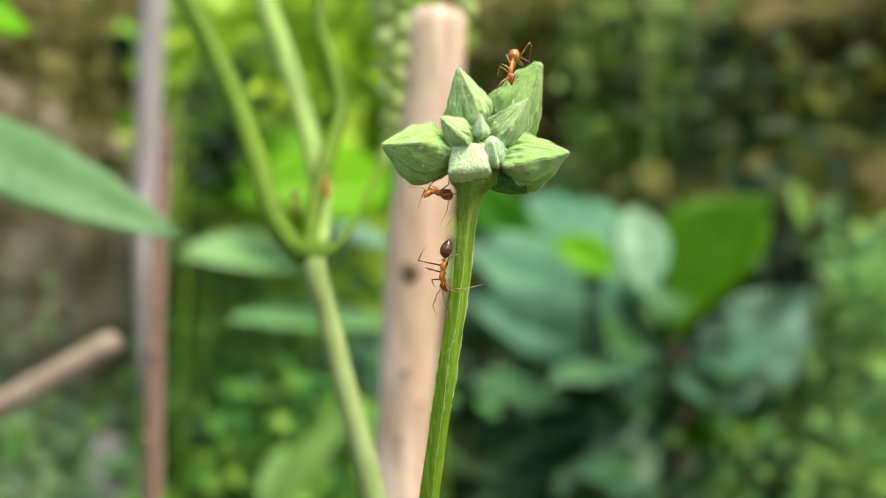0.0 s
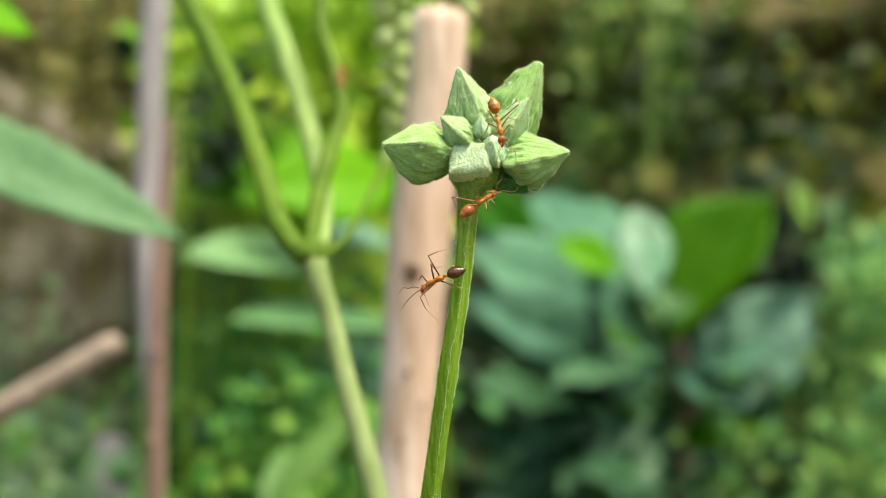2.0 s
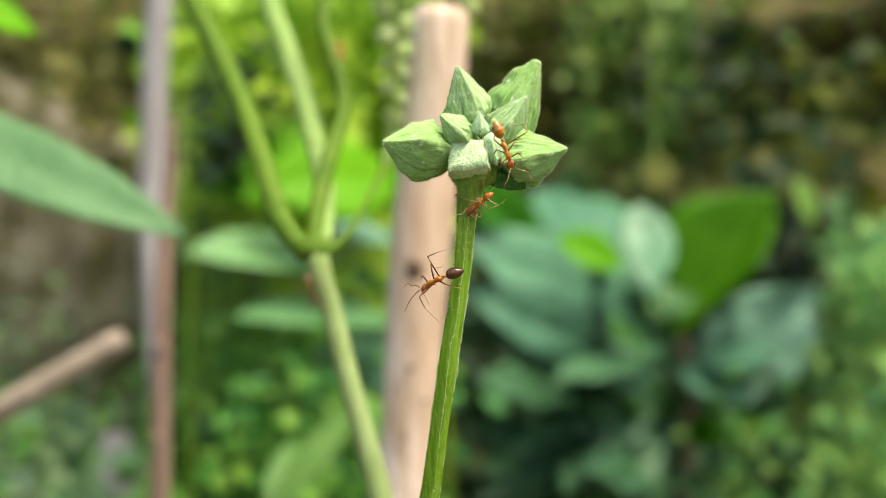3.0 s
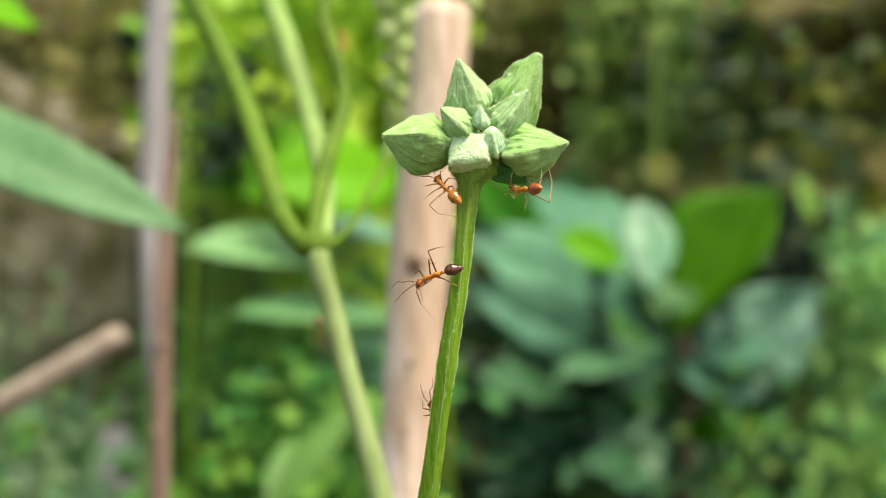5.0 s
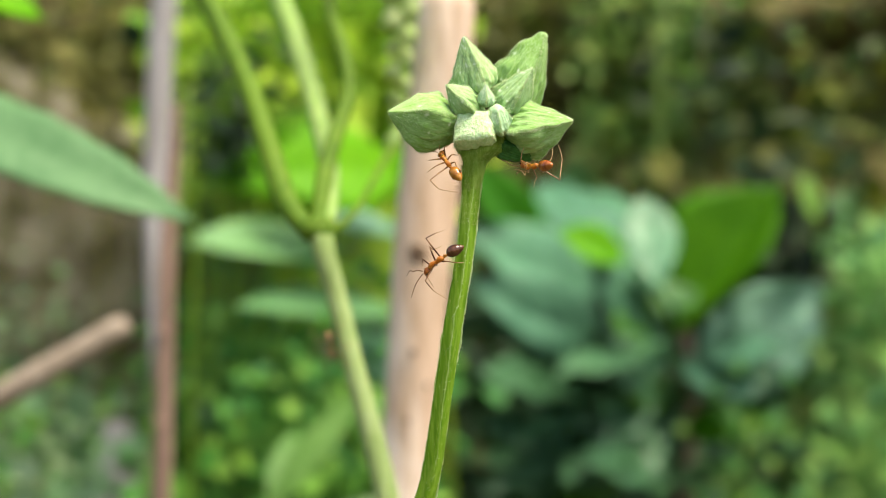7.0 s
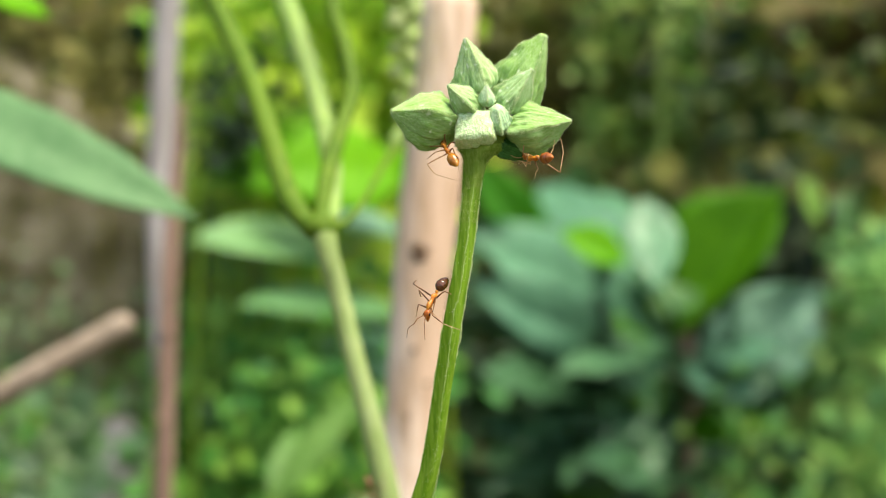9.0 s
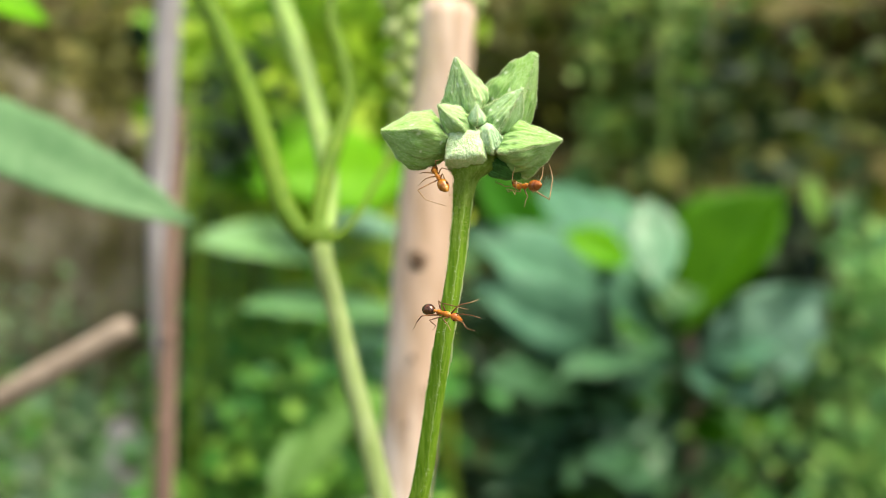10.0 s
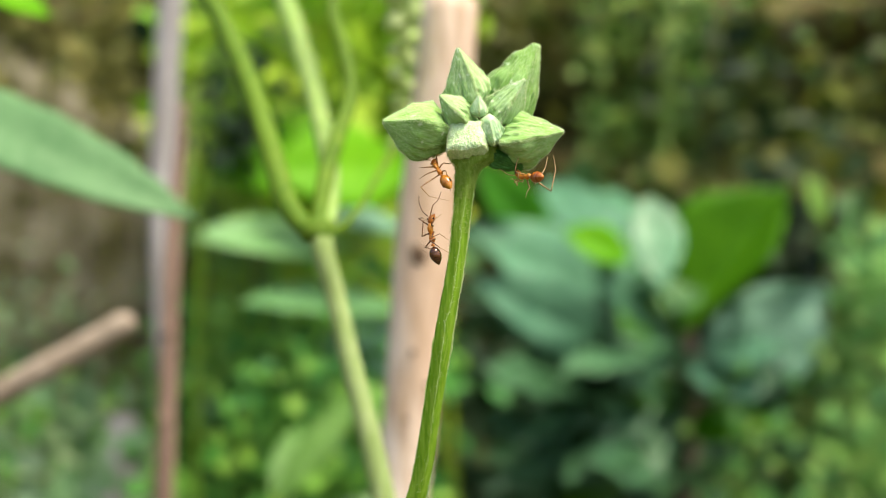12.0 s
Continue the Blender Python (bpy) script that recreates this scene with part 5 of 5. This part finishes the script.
    walk(collar_ant, [
        (0, stance((-0.00042, 0.07943, 0.30595), (-0.514, -0.854, 0.078), (-0.2, -0.6, 0.7))),
        (0.2, stance((-0.00045, 0.07932, 0.30553), (-0.472, -0.881, 0.003), (-0.2, -0.6, 0.7))),
        (0.4, stance((-0.00048, 0.07932, 0.30541), (-0.445, -0.895, -0.031), (-0.2, -0.6, 0.7))),
        (0.6, stance((-0.00033, 0.07901, 0.30532), (-0.178, -0.956, -0.231), (-0.2, -0.4, 0.9))),
        (0.7, stance((0.00040, 0.07841, 0.30461), (0.351, -0.936, 0.001), (-0.1, -0.8, 0.6))),
        (0.8, stance((0.00137, 0.07827, 0.30435), (0.734, -0.625, 0.265), (0.0, -1.0, 0.15))),
        (1, stance((0.00282, 0.07839, 0.30488), (0.666, 0.452, 0.594), (0.0, -1.0, 0.15))),
        (1.5, stance((0.00303, 0.07839, 0.30475), (0.697, 0.444, 0.563), (0.0, -1.0, 0.15))),
        (1.8, stance((0.00319, 0.07837, 0.30522), (0.755, 0.366, 0.544), (0.0, -1.0, 0.15))),
        (2.5, stance((0.00320, 0.07837, 0.30479), (0.755, 0.365, 0.544), (0.0, -1.0, 0.15))),
        (3, stance((0.00304, 0.07803, 0.30459), (0.343, -0.875, 0.342), (0.0, -1.0, 0.15))),
        (3.2, stance((0.00266, 0.07743, 0.30450), (0.344, -0.847, 0.405), (-0.1, -0.75, 0.6))),
        (3.45, stance((0.00404, 0.07782, 0.30480), (0.415, -0.889, 0.193), (0.0, -1.0, 0.15))),
        (3.75, stance((0.00556, 0.07818, 0.30528), (0.409, 0.892, 0.190), (0.0, -0.9, -0.2))),
        (4.1, stance((0.00670, 0.07820, 0.30549), (-0.106, 0.990, 0.088), (0.0, -0.7, -0.6))),
        (4.8, stance((0.00658, 0.07847, 0.30534), (-0.538, 0.843, -0.023), (-0.2, -0.5, -0.8))),
        (5.5, stance((0.00686, 0.07846, 0.30545), (-0.587, 0.809, 0.013), (-0.2, -0.5, -0.8))),
        (6, stance((0.00691, 0.07846, 0.30549), (-0.588, 0.809, 0.021), (-0.2, -0.5, -0.8))),
        (6.5, stance((0.00695, 0.07846, 0.30547), (-0.599, 0.800, 0.037), (-0.2, -0.5, -0.8))),
        (7, stance((0.00709, 0.07846, 0.30540), (-0.587, 0.809, 0.023), (-0.2, -0.5, -0.8))),
        (8.8, stance((0.00730, 0.07847, 0.30589), (-0.551, 0.833, 0.050), (-0.2, -0.5, -0.8))),
        (9.3, stance((0.00727, 0.07846, 0.30606), (-0.583, 0.812, 0.031), (-0.2, -0.5, -0.8))),
        (9.6, stance((0.00741, 0.07846, 0.30581), (-0.572, 0.820, 0.024), (-0.2, -0.5, -0.8))),
        (10, stance((0.00720, 0.07847, 0.30528), (-0.537, 0.844, 0.004), (-0.2, -0.5, -0.8))),
        (10.3, stance((0.00707, 0.07847, 0.30509), (-0.537, 0.844, 0.020), (-0.2, -0.5, -0.8))),
        (10.6, stance((0.00731, 0.07847, 0.30557), (-0.509, 0.860, 0.029), (-0.2, -0.5, -0.8))),
        (11, stance((0.00728, 0.07847, 0.30529), (-0.510, 0.859, 0.041), (-0.2, -0.5, -0.8))),
        (11.5, stance((0.00728, 0.07847, 0.30534), (-0.518, 0.853, 0.055), (-0.2, -0.5, -0.8))),
        (12, stance((0.00730, 0.07847, 0.30534), (-0.511, 0.857, 0.065), (-0.2, -0.5, -0.8))),
    ])
    walk(crown_ant, [
        (0, stance((0.00574, 0.07886, 0.31637), (-0.157, -0.680, -0.716), (-0.3, -0.75, 0.65))),
        (0.2, stance((0.00546, 0.07828, 0.31526), (-0.365, -0.590, -0.720), (0.05, -0.95, 0.3))),
        (0.4, stance((0.00479, 0.07788, 0.31464), (-0.343, -0.624, -0.702), (0.05, -0.95, 0.3))),
        (0.6, stance((0.00447, 0.07748, 0.31377), (-0.341, -0.603, -0.721), (0.05, -0.95, 0.3))),
        (0.8, stance((0.00420, 0.07720, 0.31324), (-0.402, -0.496, -0.770), (0.05, -0.95, 0.3))),
        (1, stance((0.00375, 0.07692, 0.31259), (-0.466, -0.403, -0.788), (0.05, -0.95, 0.3))),
        (1.2, stance((0.00370, 0.07671, 0.31188), (-0.198, -0.426, -0.883), (0.05, -0.95, 0.3))),
        (1.4, stance((0.00414, 0.07655, 0.31095), (0.110, -0.233, -0.966), (0.05, -0.95, 0.3))),
        (1.5, stance((0.00431, 0.07655, 0.31096), (0.127, -0.258, -0.958), (0.05, -0.95, 0.3))),
        (1.8, stance((0.00447, 0.07654, 0.31122), (0.195, -0.279, -0.940), (0.05, -0.95, 0.3))),
        (2.5, stance((0.00435, 0.07656, 0.31091), (0.181, -0.224, -0.958), (0.05, -0.95, 0.3))),
        (2.7, stance((0.00483, 0.07655, 0.31034), (0.275, -0.270, -0.923), (0.05, -0.95, 0.3))),
        (3, stance((0.00513, 0.07662, 0.30901), (0.355, 0.088, -0.931), (0.05, -0.95, 0.3))),
        (3.2, stance((0.00552, 0.07694, 0.30791), (0.070, 0.214, -0.974), (0.05, -0.95, 0.3))),
        (3.6, stance((0.00493, 0.07702, 0.30704), (-0.197, 0.622, -0.758), (0.05, -0.95, 0.3))),
        (4, stance((0.00313, 0.07695, 0.30592), (-0.424, -0.727, -0.540), (0.0, -1.0, 0.15))),
        (4.4, stance((0.00109, 0.07760, 0.30460), (-0.979, 0.000, 0.202), (-0.4, -0.9, 0.1))),
        (4.8, stance((0.00020, 0.07873, 0.30542), (-0.515, 0.632, 0.578), (-0.6, -0.75, 0.3))),
        (5.5, stance((0.00013, 0.07873, 0.30572), (-0.515, 0.646, 0.563), (-0.6, -0.75, 0.3))),
        (6, stance((0.00002, 0.07873, 0.30565), (-0.494, 0.633, 0.596), (-0.6, -0.75, 0.3))),
        (6.5, stance((0.00002, 0.07873, 0.30569), (-0.487, 0.641, 0.594), (-0.6, -0.75, 0.3))),
        (7, stance((-0.00003, 0.07873, 0.30570), (-0.433, 0.646, 0.628), (-0.6, -0.75, 0.3))),
        (8.8, stance((-0.00016, 0.07895, 0.30657), (-0.309, 0.725, 0.615), (-0.6, -0.75, 0.3))),
        (9.3, stance((-0.00011, 0.07894, 0.30673), (-0.373, 0.723, 0.581), (-0.6, -0.75, 0.3))),
        (9.6, stance((-0.00000, 0.07895, 0.30650), (-0.345, 0.747, 0.568), (-0.6, -0.75, 0.3))),
        (10, stance((-0.00011, 0.07896, 0.30610), (-0.306, 0.776, 0.551), (-0.6, -0.75, 0.3))),
        (10.3, stance((-0.00032, 0.07896, 0.30590), (-0.311, 0.788, 0.532), (-0.6, -0.75, 0.3))),
        (10.6, stance((-0.00008, 0.07884, 0.30624), (-0.369, 0.715, 0.594), (-0.6, -0.75, 0.3))),
        (11, stance((-0.00014, 0.07884, 0.30582), (-0.404, 0.718, 0.567), (-0.6, -0.75, 0.3))),
        (11.5, stance((-0.00011, 0.07884, 0.30585), (-0.404, 0.702, 0.587), (-0.6, -0.75, 0.3))),
        (12, stance((-0.00012, 0.07883, 0.30576), (-0.394, 0.665, 0.634), (-0.6, -0.75, 0.3))),
    ])
    walk(behind_ant, [
        (0, stance((-0.00254, 0.08280, 0.27187), (0.160, 0.000, 0.987), (-0.5, 0.85, 0.0))),
        (3.3, stance((-0.00268, 0.08280, 0.27145), (0.164, 0.000, 0.986), (-0.5, 0.85, 0.0))),
        (4.2, stance((-0.00084, 0.08240, 0.28127), (0.151, 0.000, 0.989), (-0.5, 0.85, 0.0))),
        (4.6, stance((-0.00032, 0.08220, 0.28516), (-0.027, 0.000, 1.000), (-0.5, 0.85, 0.0))),
        (4.8, stance((-0.00050, 0.08200, 0.28614), (-0.154, 0.000, 0.988), (-0.5, 0.85, 0.0))),
        (5.05, stance((-0.00085, 0.08200, 0.28587), (-0.300, 0.000, 0.954), (-0.5, 0.85, 0.0))),
        (5.3, stance((-0.00120, 0.08220, 0.28495), (-0.600, 0.000, 0.800), (-0.5, 0.85, 0.0))),
        (5.5, stance((-0.00145, 0.08240, 0.28270), (-0.287, 0.000, -0.958), (-0.5, 0.85, 0.0))),
        (5.7, stance((-0.00197, 0.08260, 0.27878), (-0.330, 0.000, -0.944), (-0.5, 0.85, 0.0))),
        (6.4, stance((-0.00307, 0.08300, 0.27003), (-0.261, 0.000, -0.965), (-0.8, 0.6, 0.0))),
        (12, stance((-0.00286, 0.08300, 0.26743), (-0.193, 0.000, -0.981), (-0.8, 0.6, 0.0))),
    ])
    walk(branch_ant, [
        (0, stance((-0.01645, 0.13964, 0.31093), (-0.136, 0.716, 0.685), (0.0, -1.0, 0.15))),
        (1, stance((-0.01548, 0.14413, 0.31966), (0.096, 0.654, 0.751), (0.0, -1.0, 0.15))),
        (2, stance((-0.01562, 0.15012, 0.32920), (-0.080, 0.618, 0.782), (0.0, -1.0, 0.15))),
        (2.5, stance((-0.01641, 0.15312, 0.33293), (-0.116, 0.593, 0.797), (0.0, -1.0, 0.15))),
        (5.5, stance((-0.01626, 0.15511, 0.33522), (-0.131, 0.556, 0.821), (0.6, -0.7, 0.0))),
        (8, stance((-0.02001, 0.16409, 0.34845), (-0.096, 0.434, 0.896), (0.0, -1.0, 0.15))),
        (12, stance((-0.02031, 0.16409, 0.35094), (-0.105, 0.432, 0.896), (0.0, -1.0, 0.15))),
    ])
    walk(lower_ant, [
        (0, stance((-0.02064, 0.13789, 0.30827), (0.220, -0.533, -0.817), (-0.6, -0.75, 0.3))),
        (3.2, stance((-0.01820, 0.13200, 0.29427), (0.284, 0.000, -0.959), (-0.6, -0.75, 0.3))),
        (4.8, stance((-0.01687, 0.13100, 0.28884), (0.166, 0.000, -0.986), (-0.6, -0.75, 0.3))),
        (5.7, stance((-0.01694, 0.13100, 0.28917), (0.168, 0.000, -0.986), (-0.6, -0.75, 0.3))),
        (6.5, stance((-0.01741, 0.13100, 0.28956), (0.182, 0.000, -0.983), (-0.6, -0.75, 0.3))),
        (7.2, stance((-0.01477, 0.13000, 0.28136), (0.268, 0.000, -0.963), (0.0, -1.0, 0.15))),
        (9.5, stance((-0.00970, 0.12900, 0.26234), (0.290, 0.000, -0.957), (0.0, -1.0, 0.15))),
        (12, stance((-0.00873, 0.12900, 0.25970), (0.271, 0.000, -0.962), (0.0, -1.0, 0.15))),
    ])
    walk(upper_ant, [
        (0, stance((-0.03315, 0.19341, 0.37300), (0.183, -0.457, -0.871), (0.0, -1.0, 0.15))),
        (10, stance((-0.03509, 0.19141, 0.36600), (0.199, -0.461, -0.865), (0.0, -1.0, 0.15))),
        (12, stance((-0.02829, 0.17746, 0.34026), (0.312, -0.188, -0.932), (0.0, -1.0, 0.15))),
    ])
    gait(stem_ant, ((0, 1.0), (7.0, 8.8), (9.2, 11.2)), 1)
    gait(collar_ant, ((0, 1.0), (3.0, 4.6)), 2)
    gait(crown_ant, ((0, 1.5), (2.5, 4.8)), 3)
    gait(behind_ant, ((4.2, 6.5),), 4)
    gait(branch_ant, ((0, 2.6), (5.5, 8.0)), 5)
    gait(lower_ant, ((0, 4.8), (6.4, 9.6)), 6)
    gait(upper_ant, ((9.8, 12.0),), 7)


motions()
